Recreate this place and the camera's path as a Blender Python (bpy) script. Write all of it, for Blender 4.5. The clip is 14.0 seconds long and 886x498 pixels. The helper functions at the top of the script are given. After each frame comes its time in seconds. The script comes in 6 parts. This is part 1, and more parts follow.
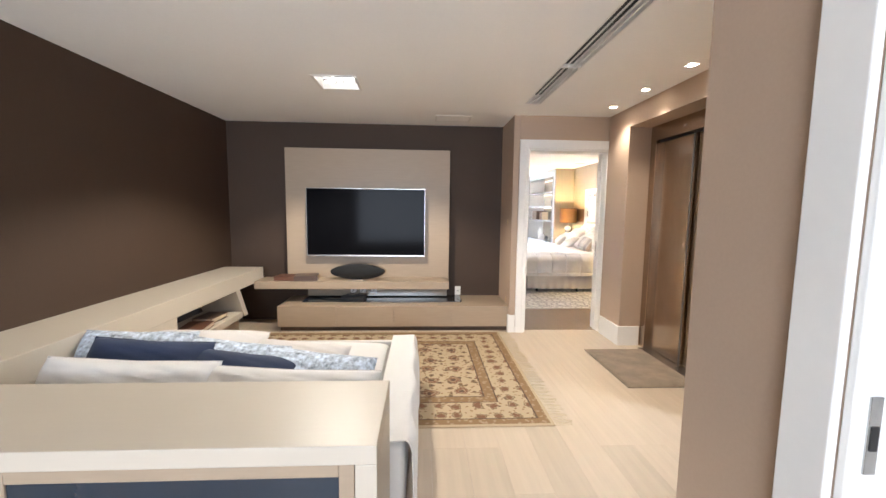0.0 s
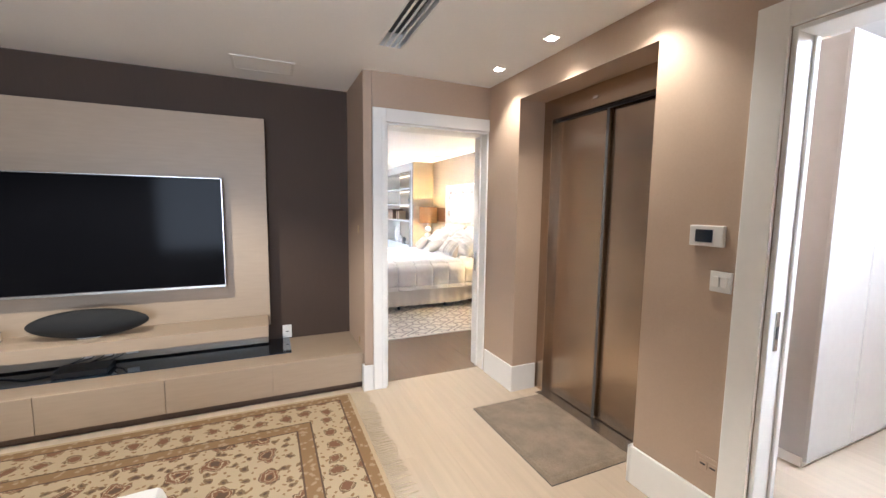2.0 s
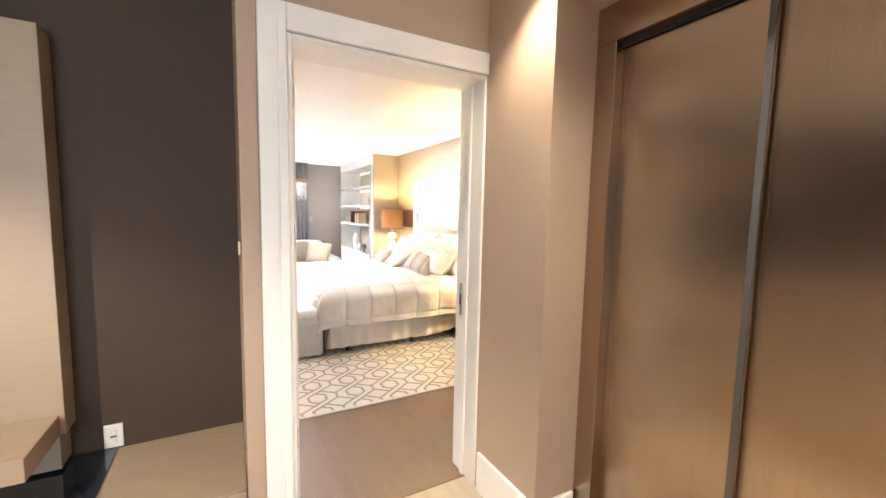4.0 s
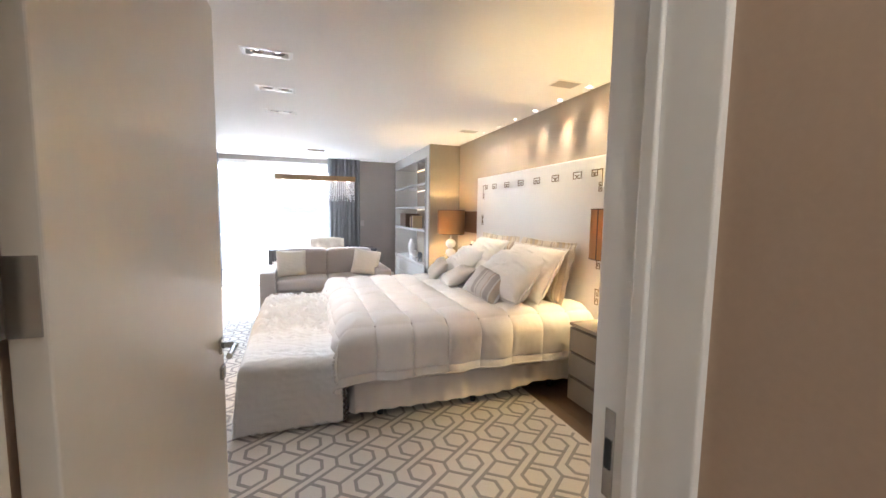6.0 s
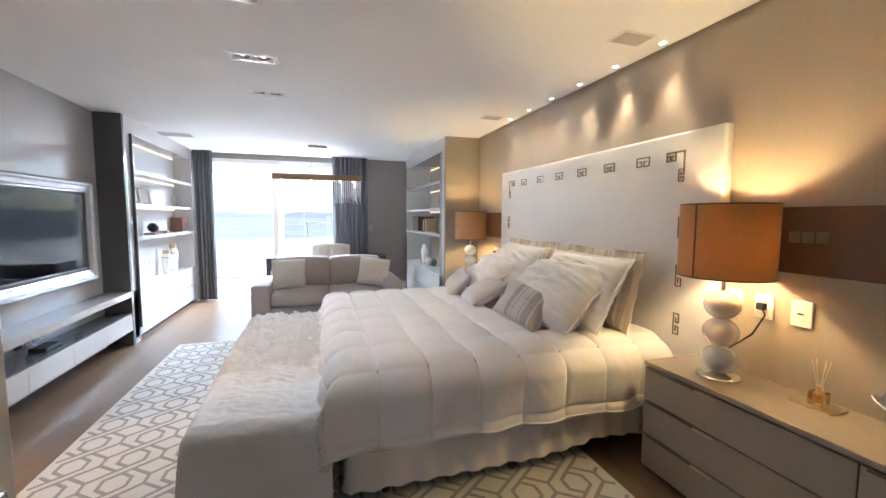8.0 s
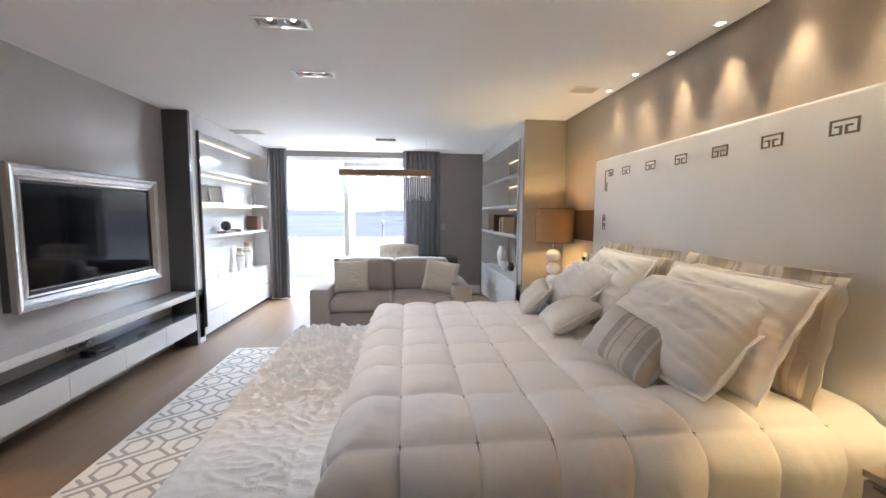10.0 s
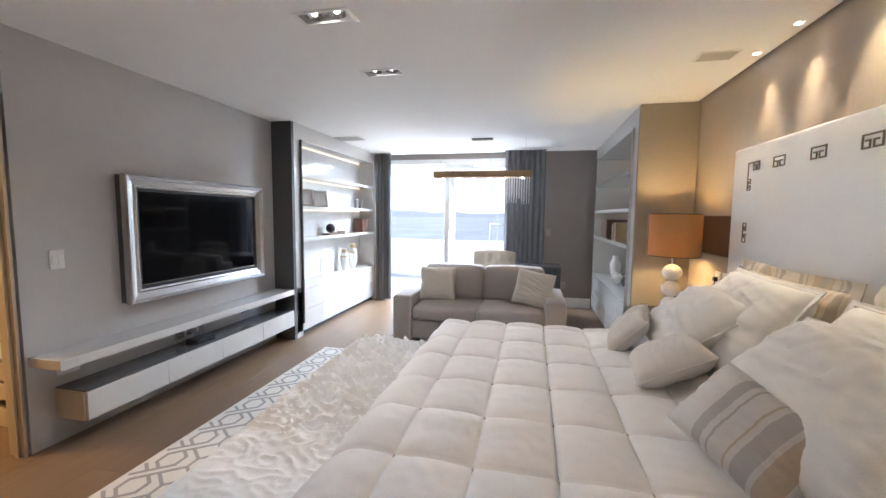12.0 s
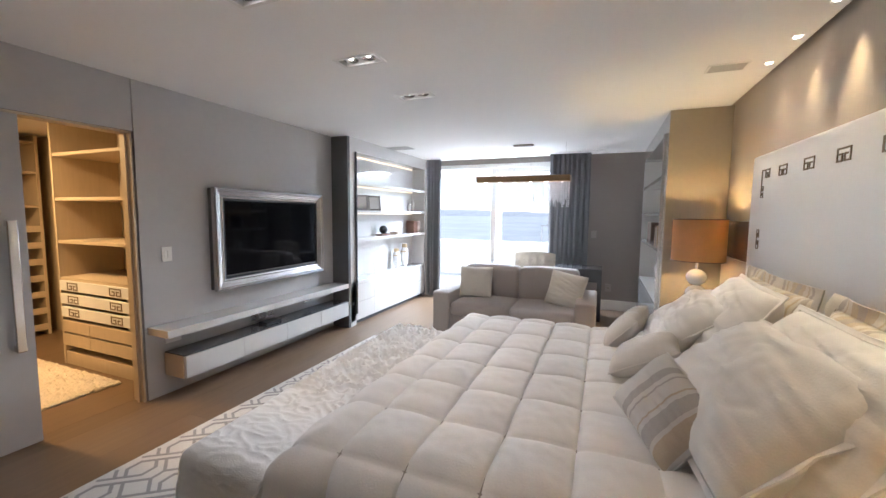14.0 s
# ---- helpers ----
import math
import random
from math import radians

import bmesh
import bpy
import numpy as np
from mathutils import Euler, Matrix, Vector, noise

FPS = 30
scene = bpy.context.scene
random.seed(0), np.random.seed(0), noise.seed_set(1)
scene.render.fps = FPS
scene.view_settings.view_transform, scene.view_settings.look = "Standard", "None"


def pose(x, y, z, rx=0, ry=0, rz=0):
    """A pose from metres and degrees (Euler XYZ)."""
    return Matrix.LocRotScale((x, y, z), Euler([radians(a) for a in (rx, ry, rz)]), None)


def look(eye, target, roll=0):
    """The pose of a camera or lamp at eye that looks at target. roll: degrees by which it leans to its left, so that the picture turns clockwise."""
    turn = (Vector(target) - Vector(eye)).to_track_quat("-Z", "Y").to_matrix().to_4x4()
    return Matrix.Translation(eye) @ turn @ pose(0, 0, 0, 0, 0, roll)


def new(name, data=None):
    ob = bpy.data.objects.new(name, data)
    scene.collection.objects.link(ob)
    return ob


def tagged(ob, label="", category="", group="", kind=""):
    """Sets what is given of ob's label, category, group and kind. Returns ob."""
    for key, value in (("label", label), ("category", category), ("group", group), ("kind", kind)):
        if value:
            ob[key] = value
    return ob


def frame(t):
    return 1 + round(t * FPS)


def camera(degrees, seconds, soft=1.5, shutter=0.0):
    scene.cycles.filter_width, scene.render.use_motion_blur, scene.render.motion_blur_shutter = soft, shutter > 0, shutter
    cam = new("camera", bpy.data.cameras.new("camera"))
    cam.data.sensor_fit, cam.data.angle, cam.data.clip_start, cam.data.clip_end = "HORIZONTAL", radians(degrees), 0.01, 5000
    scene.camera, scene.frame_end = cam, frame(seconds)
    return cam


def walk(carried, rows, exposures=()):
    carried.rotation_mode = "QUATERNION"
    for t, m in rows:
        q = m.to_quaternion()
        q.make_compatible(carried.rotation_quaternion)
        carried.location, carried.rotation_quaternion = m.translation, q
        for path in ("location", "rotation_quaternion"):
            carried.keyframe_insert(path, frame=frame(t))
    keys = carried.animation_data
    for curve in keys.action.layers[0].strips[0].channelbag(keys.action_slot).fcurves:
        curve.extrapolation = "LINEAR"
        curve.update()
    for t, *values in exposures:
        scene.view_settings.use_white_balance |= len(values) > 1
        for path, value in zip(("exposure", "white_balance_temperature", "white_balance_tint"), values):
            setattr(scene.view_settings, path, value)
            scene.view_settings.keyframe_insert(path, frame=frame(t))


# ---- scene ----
cam = camera(96.7, 14.0)
# seconds, eye, target, roll
PATH = [
    (0, (0.458, 0.700, 1.442), (0.563, 2.687, 1.242), 0.7),
    (0.5, (0.467, 1.060, 1.5), (0.703, 3.035, 1.291), 0.8),
    (1, (0.597, 1.448, 1.489), (1.008, 3.394, 1.279), 0.7),
    (1.5, (0.705, 1.838, 1.47), (1.325, 3.727, 1.256), 0.6),
    (2, (0.805, 2.163, 1.48), (1.614, 3.981, 1.274), 0.7),
    (2.2, (0.876, 2.288, 1.468), (1.750, 4.075, 1.263), 0.7),
    (4.3, (1.547, 3.766, 1.472), (2.498, 5.516, 1.283), 1.2),
    (4.5, (1.612, 3.910, 1.469), (2.523, 5.680, 1.275), 1.5),
    (5, (1.758, 4.216, 1.478), (2.570, 6.034, 1.286), 1.7),
    (5.5, (1.928, 4.510, 1.482), (2.642, 6.368, 1.289), 1.1),
    (6, (2.012, 4.800, 1.458), (2.669, 6.680, 1.277), 0.9),
    (6.5, (2.052, 5.027, 1.461), (2.689, 6.915, 1.285), 0.9),
    (7, (2.115, 5.211, 1.44), (2.753, 7.099, 1.271), 0.9),
    (9.3, (2.355, 6.032, 1.434), (2.739, 7.988, 1.265), 0.1),
    (9.5, (2.402, 6.097, 1.448), (2.731, 8.062, 1.273), 0.3),
    (10, (2.479, 6.228, 1.437), (2.668, 8.211, 1.263), 0.3),
    (10.5, (2.554, 6.426, 1.455), (2.594, 8.418, 1.28), 0.4),
    (11, (2.666, 6.543, 1.474), (2.556, 8.533, 1.3), 0.4),
    (11.5, (2.807, 6.629, 1.489), (2.532, 8.602, 1.317), 0.5),
    (12, (2.879, 6.640, 1.471), (2.444, 8.585, 1.301), 0.6),
    (12.5, (2.974, 6.547, 1.48), (2.416, 8.460, 1.307), 0.6),
    (13, (3.082, 6.455, 1.505), (2.437, 8.340, 1.332), 0.6),
    (13.5, (3.195, 6.411, 1.528), (2.491, 8.275, 1.354), 0.6),
    (14, (3.300, 6.380, 1.523), (2.548, 8.225, 1.347), 0.6),
]
E1, E2 = 3.95, 2.27
EXPOSURES = [(0.0, E1 + 0.08, 5700, 10), (1.0, E1 + 0.08, 5250, 10), (2.2, E1 + 0.05, 5400, 10), (4.4, E1 + 0.35, 6050, 10), (5.0, E1 + 0.12, 6000, 10), (5.6, E1 - 0.22, 5950, 10), (6.2, E2 + 0.62, 5500, 10), (7.2, E2 + 0.40, 5400, 10), (9.5, E2 + 0.12, 5600, 10), (14.0, E2 + 0.12, 5600, 10)]
walk(cam, [(t, look(eye, target, roll)) for t, eye, target, roll in PATH], EXPOSURES)

# ---------------------------------------------------------------- world and light
CE = 2.51            # ceiling height of both rooms
SUN_EL, SUN_AZ = radians(58), radians(-20)
world = bpy.data.worlds.new("world")
scene.world = world
world.use_nodes = True
wn = world.node_tree
sky = wn.nodes.new("ShaderNodeTexSky")
sky.sky_type = "NISHITA"
sky.sun_disc = False
sky.sun_elevation, sky.sun_rotation = SUN_EL, SUN_AZ
sky.dust_density = 1.0
wn.links.new(sky.outputs[0], wn.nodes["Background"].inputs[0])
wn.nodes["Background"].inputs[1].default_value = 0.08


def lamp(name, kind, energy, colour, m, label="", **more):
    data = bpy.data.lights.new(name, kind)
    data.energy, data.color = energy, colour
    for key, value in more.items():
        if key == "size":
            data.size = value
        elif key == "size_y":
            data.shape, data.size_y = "RECTANGLE", value
        elif key == "radius":
            data.shadow_soft_size = value
        elif key == "cone":
            data.spot_size = radians(value)
        elif key == "blend":
            data.spot_blend = value
        elif key == "angle":
            data.angle = value
    ob = new(name, data)
    ob.matrix_world = m
    return ob


sun_to = Vector((math.sin(-SUN_AZ) * math.cos(SUN_EL), -math.cos(SUN_AZ) * math.cos(SUN_EL), -math.sin(SUN_EL)))
lamp("sun", "SUN", 2.2, (1.0, 0.95, 0.88), look((0, 30, 30), Vector((0, 30, 30)) + sun_to), angle=0.01)

GOLDEN = (1.0, 0.74, 0.43)
WARM, HALOGEN, AMBER, DAY = (1.0, 0.61, 0.25), (1.0, 0.85, 0.65), (1.0, 0.68, 0.28), (0.90, 0.95, 1.0)
# added area lamp hidden outside above the terrace window's head, reinforcing the sky light
lamp("sky_fill_light", "AREA", 155, DAY, look((1.63, 13.80, 2.62), (1.63, 10.4, 0.9)), size=2.6, size_y=0.5)
# first room's added fill: daylight of an assumed, unseen window behind the walker
lamp("rear_fill_light", "AREA", 16, DAY, look((-0.4, -2.86, 1.35), (-0.4, 0.0, 1.25)), size=2.6, size_y=2.0)

# ---------------------------------------------------------------- materials


def material(name, colour, rough=0.5, metal=0.0, grain=40.0, spread=0.12, bump=0.05, stain=1.2, coat=0.0, stretch=(1, 1, 1), sheen=0.0, per_piece=0.0):
    m = bpy.data.materials.new(name)
    m.use_nodes = True
    t = m.node_tree
    n, k = t.nodes, t.links.new
    b = n["Principled BSDF"]
    co = n.new("ShaderNodeTexCoord")
    mp = n.new("ShaderNodeMapping")
    mp.inputs["Scale"].default_value = stretch
    k(co.outputs["Object"], mp.inputs[0])
    fine = n.new("ShaderNodeTexNoise")
    fine.inputs["Scale"].default_value, fine.inputs["Detail"].default_value = grain, 6
    k(mp.outputs[0], fine.inputs["Vector"])
    broad = n.new("ShaderNodeTexNoise")
    broad.inputs["Scale"].default_value, broad.inputs["Detail"].default_value = stain, 3
    k(mp.outputs[0], broad.inputs["Vector"])
    add = n.new("ShaderNodeMath")
    add.operation = "ADD"
    k(fine.outputs[0], add.inputs[0])
    k(broad.outputs[0], add.inputs[1])
    last = add.outputs[0]
    if per_piece:
        info = n.new("ShaderNodeObjectInfo")
        mul = n.new("ShaderNodeMath")
        mul.operation = "MULTIPLY_ADD"
        k(info.outputs["Random"], mul.inputs[0])
        mul.inputs[1].default_value = per_piece
        k(last, mul.inputs[2])
        last = mul.outputs[0]
    ramp = n.new("ShaderNodeMapRange")
    ramp.inputs["From Min"].default_value, ramp.inputs["From Max"].default_value = 0.6, 1.4 + per_piece
    ramp.inputs["To Min"].default_value, ramp.inputs["To Max"].default_value = 1 - spread, 1 + spread
    k(last, ramp.inputs["Value"])
    col = n.new("ShaderNodeVectorMath")
    col.operation = "SCALE"
    col.inputs[0].default_value = colour
    k(ramp.outputs[0], col.inputs["Scale"])
    k(col.outputs[0], b.inputs["Base Color"])
    b.inputs["Roughness"].default_value, b.inputs["Metallic"].default_value = rough, metal
    b.inputs["Coat Weight"].default_value = coat
    b.inputs["Coat Roughness"].default_value = 0.06
    b.inputs["Sheen Weight"].default_value = sheen
    if bump:
        bp = n.new("ShaderNodeBump")
        bp.inputs["Strength"].default_value, bp.inputs["Distance"].default_value = bump, 0.004
        k(fine.outputs[0], bp.inputs["Height"])
        k(bp.outputs[0], b.inputs["Normal"])
    return m


def glow(name, colour, strength):
    m = material(name, (0.8, 0.8, 0.8), 0.4, bump=0)
    b = m.node_tree.nodes["Principled BSDF"]
    b.inputs["Emission Color"].default_value = (*colour, 1)
    b.inputs["Emission Strength"].default_value = strength
    return m


def glass(name, colour=(1, 1, 1), rough=0.0):
    m = bpy.data.materials.new(name)
    m.use_nodes = True
    b = m.node_tree.nodes["Principled BSDF"]
    b.inputs["Base Color"].default_value = (*colour, 1)
    b.inputs["Roughness"].default_value = rough
    b.inputs["Transmission Weight"].default_value = 1.0
    b.inputs["IOR"].default_value = 1.45
    return m


M_BROWN = material("brown_wallpaper", (0.050, 0.028, 0.0155), 0.7, grain=160, spread=0.10, bump=0.15, stretch=(1, 1, 0.05))
M_BEIGE = material("beige_paint", (0.43, 0.318, 0.23), 0.6, grain=90, spread=0.04, bump=0.03)
M_WALLPAPER = material("champagne_wallpaper", (0.40, 0.335, 0.26), 0.5, grain=140, spread=0.06, bump=0.08, stretch=(1, 1, 0.06))
M_TAUPE = material("taupe_paint", (0.27, 0.235, 0.21), 0.6, grain=90, spread=0.04, bump=0.03)
M_CEIL = material("ceiling_paint", (0.86, 0.845, 0.82), 0.8, grain=60, spread=0.02, bump=0.02)
M_WHITE = material("white_lacquer", (0.80, 0.78, 0.74), 0.28, grain=30, spread=0.02, bump=0.01, coat=0.3)
M_OAK = material("pale_oak", (0.48, 0.385, 0.28), 0.36, grain=22, spread=0.20, bump=0.05, stain=2.0, stretch=(1, 0.06, 1), per_piece=0.5)
M_OAK_D = material("brown_oak", (0.178, 0.115, 0.068), 0.33, grain=22, spread=0.24, bump=0.05, stain=2.0, stretch=(1, 0.06, 1), per_piece=0.5)
M_SAND = material("sand_laminate", (0.36, 0.275, 0.19), 0.45, grain=60, spread=0.08, bump=0.04, stretch=(0.1, 1, 1))
M_SAND_L = material("pale_sand_laminate", (0.52, 0.46, 0.37), 0.42, grain=60, spread=0.02, bump=0.015, stretch=(0.1, 1, 1))
M_GLOSSGREY = material("glossy_grey_lacquer", (0.47, 0.45, 0.43), 0.15, grain=20, spread=0.03, bump=0.006, coat=0.6)
M_GLOSSWHITE = material("glossy_pale_lacquer", (0.60, 0.585, 0.56), 0.14, grain=20, spread=0.02, bump=0.005, coat=0.6)
# Glossy grey darkened for the backlit bookcase end; also the lift's dark door edge
M_SHADED_DARK = material("shaded_and_dark_grey_lacquer", (0.085, 0.086, 0.088), 0.2, grain=20, spread=0.04, bump=0.008, coat=0.5)
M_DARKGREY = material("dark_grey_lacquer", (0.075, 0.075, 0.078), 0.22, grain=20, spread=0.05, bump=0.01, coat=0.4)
M_GOLDGREY = material("champagne_lacquer", (0.33, 0.28, 0.215), 0.18, grain=30, spread=0.04, bump=0.006, coat=0.5)
M_STEEL = material("brushed_steel", (0.47, 0.37, 0.28), 0.25, 1.0, grain=260, spread=0.14, bump=0.05, stretch=(1, 1, 0.02))
M_STEEL.node_tree.nodes["Principled BSDF"].inputs["Anisotropic"].default_value = 0.6
M_CHROME = material("chrome", (0.75, 0.74, 0.72), 0.12, 1.0, grain=60, spread=0.03, bump=0)
M_SILVER = material("brushed_silver", (0.52, 0.51, 0.50), 0.27, 1.0, grain=160, spread=0.06, bump=0.04, stretch=(1, 0.05, 1))
M_BLACK = material("black_plastic", (0.012, 0.012, 0.013), 0.4, grain=80, spread=0.2, bump=0.02)
M_SCREEN = material("black_screen", (0.004, 0.004, 0.005), 0.1, grain=10, spread=0.1, bump=0)
M_SCREEN.node_tree.nodes["Principled BSDF"].inputs["Specular IOR Level"].default_value = 0.04
M_SCREEN_GLOSS = material("glossy_black_screen", (0.004, 0.004, 0.005), 0.06, grain=10, spread=0.1, bump=0)
M_SCREEN_GLOSS.node_tree.nodes["Principled BSDF"].inputs["Specular IOR Level"].default_value = 0.22
M_MESH = material("black_speaker_cloth", (0.012, 0.012, 0.012), 0.9, grain=500, spread=0.4, bump=0.3)
M_LINEN = material("white_linen", (0.56, 0.53, 0.49), 0.9, grain=220, spread=0.05, bump=0.25, sheen=0.3)
M_COTTON = material("white_cotton", (0.78, 0.76, 0.73), 0.9, grain=160, spread=0.04, bump=0.2, sheen=0.3)
M_SLIP = material("white_slipcover_cotton", (0.64, 0.615, 0.575), 0.9, grain=160, spread=0.05, bump=0.2, sheen=0.2)
M_QUILT = material("ivory_quilt_cotton", (0.73, 0.695, 0.66), 0.85, grain=130, spread=0.04, bump=0.2, sheen=0.3)
M_FUR = material("white_textured_fleece", (0.76, 0.745, 0.72), 0.95, grain=170, spread=0.06, bump=0.5, sheen=0.5)
M_SKIRT = material("cream_valance_cotton", (0.66, 0.60, 0.53), 0.9, grain=160, spread=0.05, bump=0.2)
M_CREAMPIL = material("cream_linen", (0.62, 0.56, 0.47), 0.9, grain=220, spread=0.07, bump=0.3, sheen=0.2)
M_GREIGE = material("greige_upholstery", (0.37, 0.32, 0.285), 0.9, grain=260, spread=0.08, bump=0.35, sheen=0.2)
M_BLUE = material("navy_velvet", (0.007, 0.018, 0.055), 0.8, grain=120, spread=0.2, bump=0.2, sheen=0.1)
M_CURTAIN = material("grey_curtain", (0.20, 0.205, 0.215), 0.85, grain=200, spread=0.10, bump=0.2, stretch=(1, 1, 0.1))
M_LEATHER = material("white_leather", (0.74, 0.735, 0.73), 0.42, grain=120, spread=0.03, bump=0.15)
M_BRONZE = material("bronze_stitching", (0.20, 0.15, 0.10), 0.5, 0.3, grain=90, spread=0.1)
M_BROWNWOOD = material("dark_brown_wood", (0.085, 0.05, 0.032), 0.35, grain=40, spread=0.25, bump=0.05, stretch=(1, 0.1, 1))
M_BOOK = material("brown_book_cover", (0.13, 0.055, 0.03), 0.6, grain=90, spread=0.2)
M_PAPER = material("book_pages", (0.62, 0.52, 0.38), 0.8, grain=300, spread=0.15, stretch=(1, 1, 8))
M_MAT = material("grey_door_mat", (0.215, 0.165, 0.115), 0.95, grain=120, spread=0.35, bump=0.8, stain=7)
M_PORCELAIN = material("white_porcelain", (0.80, 0.78, 0.74), 0.15, grain=20, spread=0.02, bump=0, coat=0.5)
M_GOLDV = material("gold_banding", (0.55, 0.42, 0.26), 0.3, 0.8, grain=60, spread=0.1)
M_RUGW = material("ivory_carpet_pile", (0.61, 0.575, 0.52), 0.95, grain=320, spread=0.12, bump=0.7, sheen=0.3)
M_RUGG = material("grey_carpet_pile", (0.29, 0.27, 0.255), 0.95, grain=320, spread=0.15, bump=0.7, sheen=0.2)
M_CLOSET = material("closet_laminate", (0.48, 0.39, 0.27), 0.5, grain=60, spread=0.08, bump=0.04, stretch=(1, 1, 0.08))
M_SHAG = material("cream_shag", (0.66, 0.58, 0.46), 0.95, grain=60, spread=0.2, bump=1.0)
M_PLASTER = material("white_render", (0.78, 0.77, 0.75), 0.8, grain=40, spread=0.04)
M_TERR = material("terrace_stone", (0.55, 0.53, 0.50), 0.7, grain=30, spread=0.08)
M_HILL = material("hazy_hills", (0.15, 0.156, 0.158), 1.0, grain=0.05, spread=0.25, bump=0, stain=0.01)
M_PLATE = material("white_switch_plastic", (0.72, 0.70, 0.66), 0.35, grain=40, spread=0.02, bump=0)
M_BAND = material("brown_lacquer_band", (0.21, 0.125, 0.085), 0.25, grain=60, spread=0.06, bump=0.02, coat=0.3)
M_GLASS = glass("clear_glass")
M_CRYSTAL = glass("crystal", (0.95, 0.96, 1.0), 0.12)
M_CRYSTAL.node_tree.nodes["Principled BSDF"].inputs["Transmission Weight"].default_value = 0.15
M_LAMPBAR = material("gilded_bronze", (0.36, 0.24, 0.13), 0.35, 0.6, grain=90, spread=0.08)
# Smoked glass; also the painted shade on the low cabinet's top
M_DARKGLASS_SHADE = material("smoked_glass_and_shade", (0.02, 0.03, 0.045), 0.06, grain=10, spread=0.1, bump=0, coat=0.6)
M_GRILLE = material("grey_grille_mesh", (0.40, 0.385, 0.365), 0.6, grain=400, spread=0.3, bump=0.3)
G_DIM = glow("dim_bulb", (1.0, 0.93, 0.82), 3)
G_SPOT = glow("halogen_bulb", (1.0, 0.86, 0.66), 6)
G_QUAD = glow("quad_bulb", (1.0, 0.92, 0.78), 0.3)
G_STRIP = glow("shelf_light", (1.0, 0.66, 0.30), 0.32)


def shade_material():
    m = material("amber_lamp_shade", (0.36, 0.21, 0.095), 0.8, grain=200, spread=0.12, bump=0.2, stretch=(1, 1, 0.1))
    t = m.node_tree
    b = t.nodes["Principled BSDF"]
    tr = t.nodes.new("ShaderNodeBsdfTranslucent")
    tr.inputs[0].default_value = (0.62, 0.36, 0.14, 1)
    mix = t.nodes.new("ShaderNodeMixShader")
    mix.inputs[0].default_value = 0.14
    t.links.new(b.outputs[0], mix.inputs[1])
    t.links.new(tr.outputs[0], mix.inputs[2])
    t.links.new(mix.outputs[0], t.nodes["Material Output"].inputs[0])
    return m


M_SHADE = shade_material()


def let_light_through(m, colour, share):
    t = m.node_tree
    tr, mix = t.nodes.new("ShaderNodeBsdfTranslucent"), t.nodes.new("ShaderNodeMixShader")
    tr.inputs[0].default_value = (*colour, 1)
    mix.inputs[0].default_value = share
    t.links.new(t.nodes["Principled BSDF"].outputs[0], mix.inputs[1])
    t.links.new(tr.outputs[0], mix.inputs[2])
    t.links.new(mix.outputs[0], t.nodes["Material Output"].inputs[0])


let_light_through(M_CURTAIN, (0.24, 0.245, 0.25), 0.2)

# ---------------------------------------------------------------- mesh helpers


def box(bm, x0, x1, y0, y1, z0, z1, bevel=0.0, seg=2):
    v = [bm.verts.new(p) for p in ((x0, y0, z0), (x1, y0, z0), (x1, y1, z0), (x0, y1, z0), (x0, y0, z1), (x1, y0, z1), (x1, y1, z1), (x0, y1, z1))]
    fs = [bm.faces.new([v[i] for i in q]) for q in ((3, 2, 1, 0), (4, 5, 6, 7), (0, 1, 5, 4), (1, 2, 6, 5), (2, 3, 7, 6), (3, 0, 4, 7))]
    if bevel:
        es = list({e for f in fs for e in f.edges})
        bmesh.ops.bevel(bm, geom=es, offset=bevel, segments=seg, profile=0.5, affect="EDGES", clamp_overlap=True)
    return bm


def B(x0, x1, y0, y1, z0, z1, bevel=0.0, seg=2):
    return box(bmesh.new(), x0, x1, y0, y1, z0, z1, bevel, seg)


def lathe(bm, profile, n=32, cx=0, cy=0, cz=0, ring=False):
    rings = []
    for r, z in profile:
        rings.append([bm.verts.new((cx + r * math.cos(2 * math.pi * i / n), cy + r * math.sin(2 * math.pi * i / n), cz + z)) for i in range(n)])
    for a, b in zip(rings, rings[1:] + (rings[:1] if ring else [])):
        for i in range(n):
            j = (i + 1) % n
            bm.faces.new((a[i], a[j], b[j], b[i]))
    if not ring:
        bm.faces.new(rings[0][::-1])
        bm.faces.new(rings[-1])
    return bm


def tube(bm, points, r=0.004, n=8):
    pts = [Vector(p) for p in points]
    rings = []
    for i, p in enumerate(pts):
        d = (pts[min(i + 1, len(pts) - 1)] - pts[max(i - 1, 0)]).normalized()
        a = d.orthogonal().normalized()
        if rings:
            prev = rings[-1][1]
            a = (prev - prev.dot(d) * d).normalized()
        b = d.cross(a)
        rings.append(([bm.verts.new(p + r * (math.cos(2 * math.pi * j / n) * a + math.sin(2 * math.pi * j / n) * b)) for j in range(n)], a))
    for (u, _), (w, _) in zip(rings, rings[1:]):
        for j in range(n):
            bm.faces.new((u[j], u[(j + 1) % n], w[(j + 1) % n], w[j]))
    bm.faces.new(rings[0][0][::-1])
    bm.faces.new(rings[-1][0])
    return bm


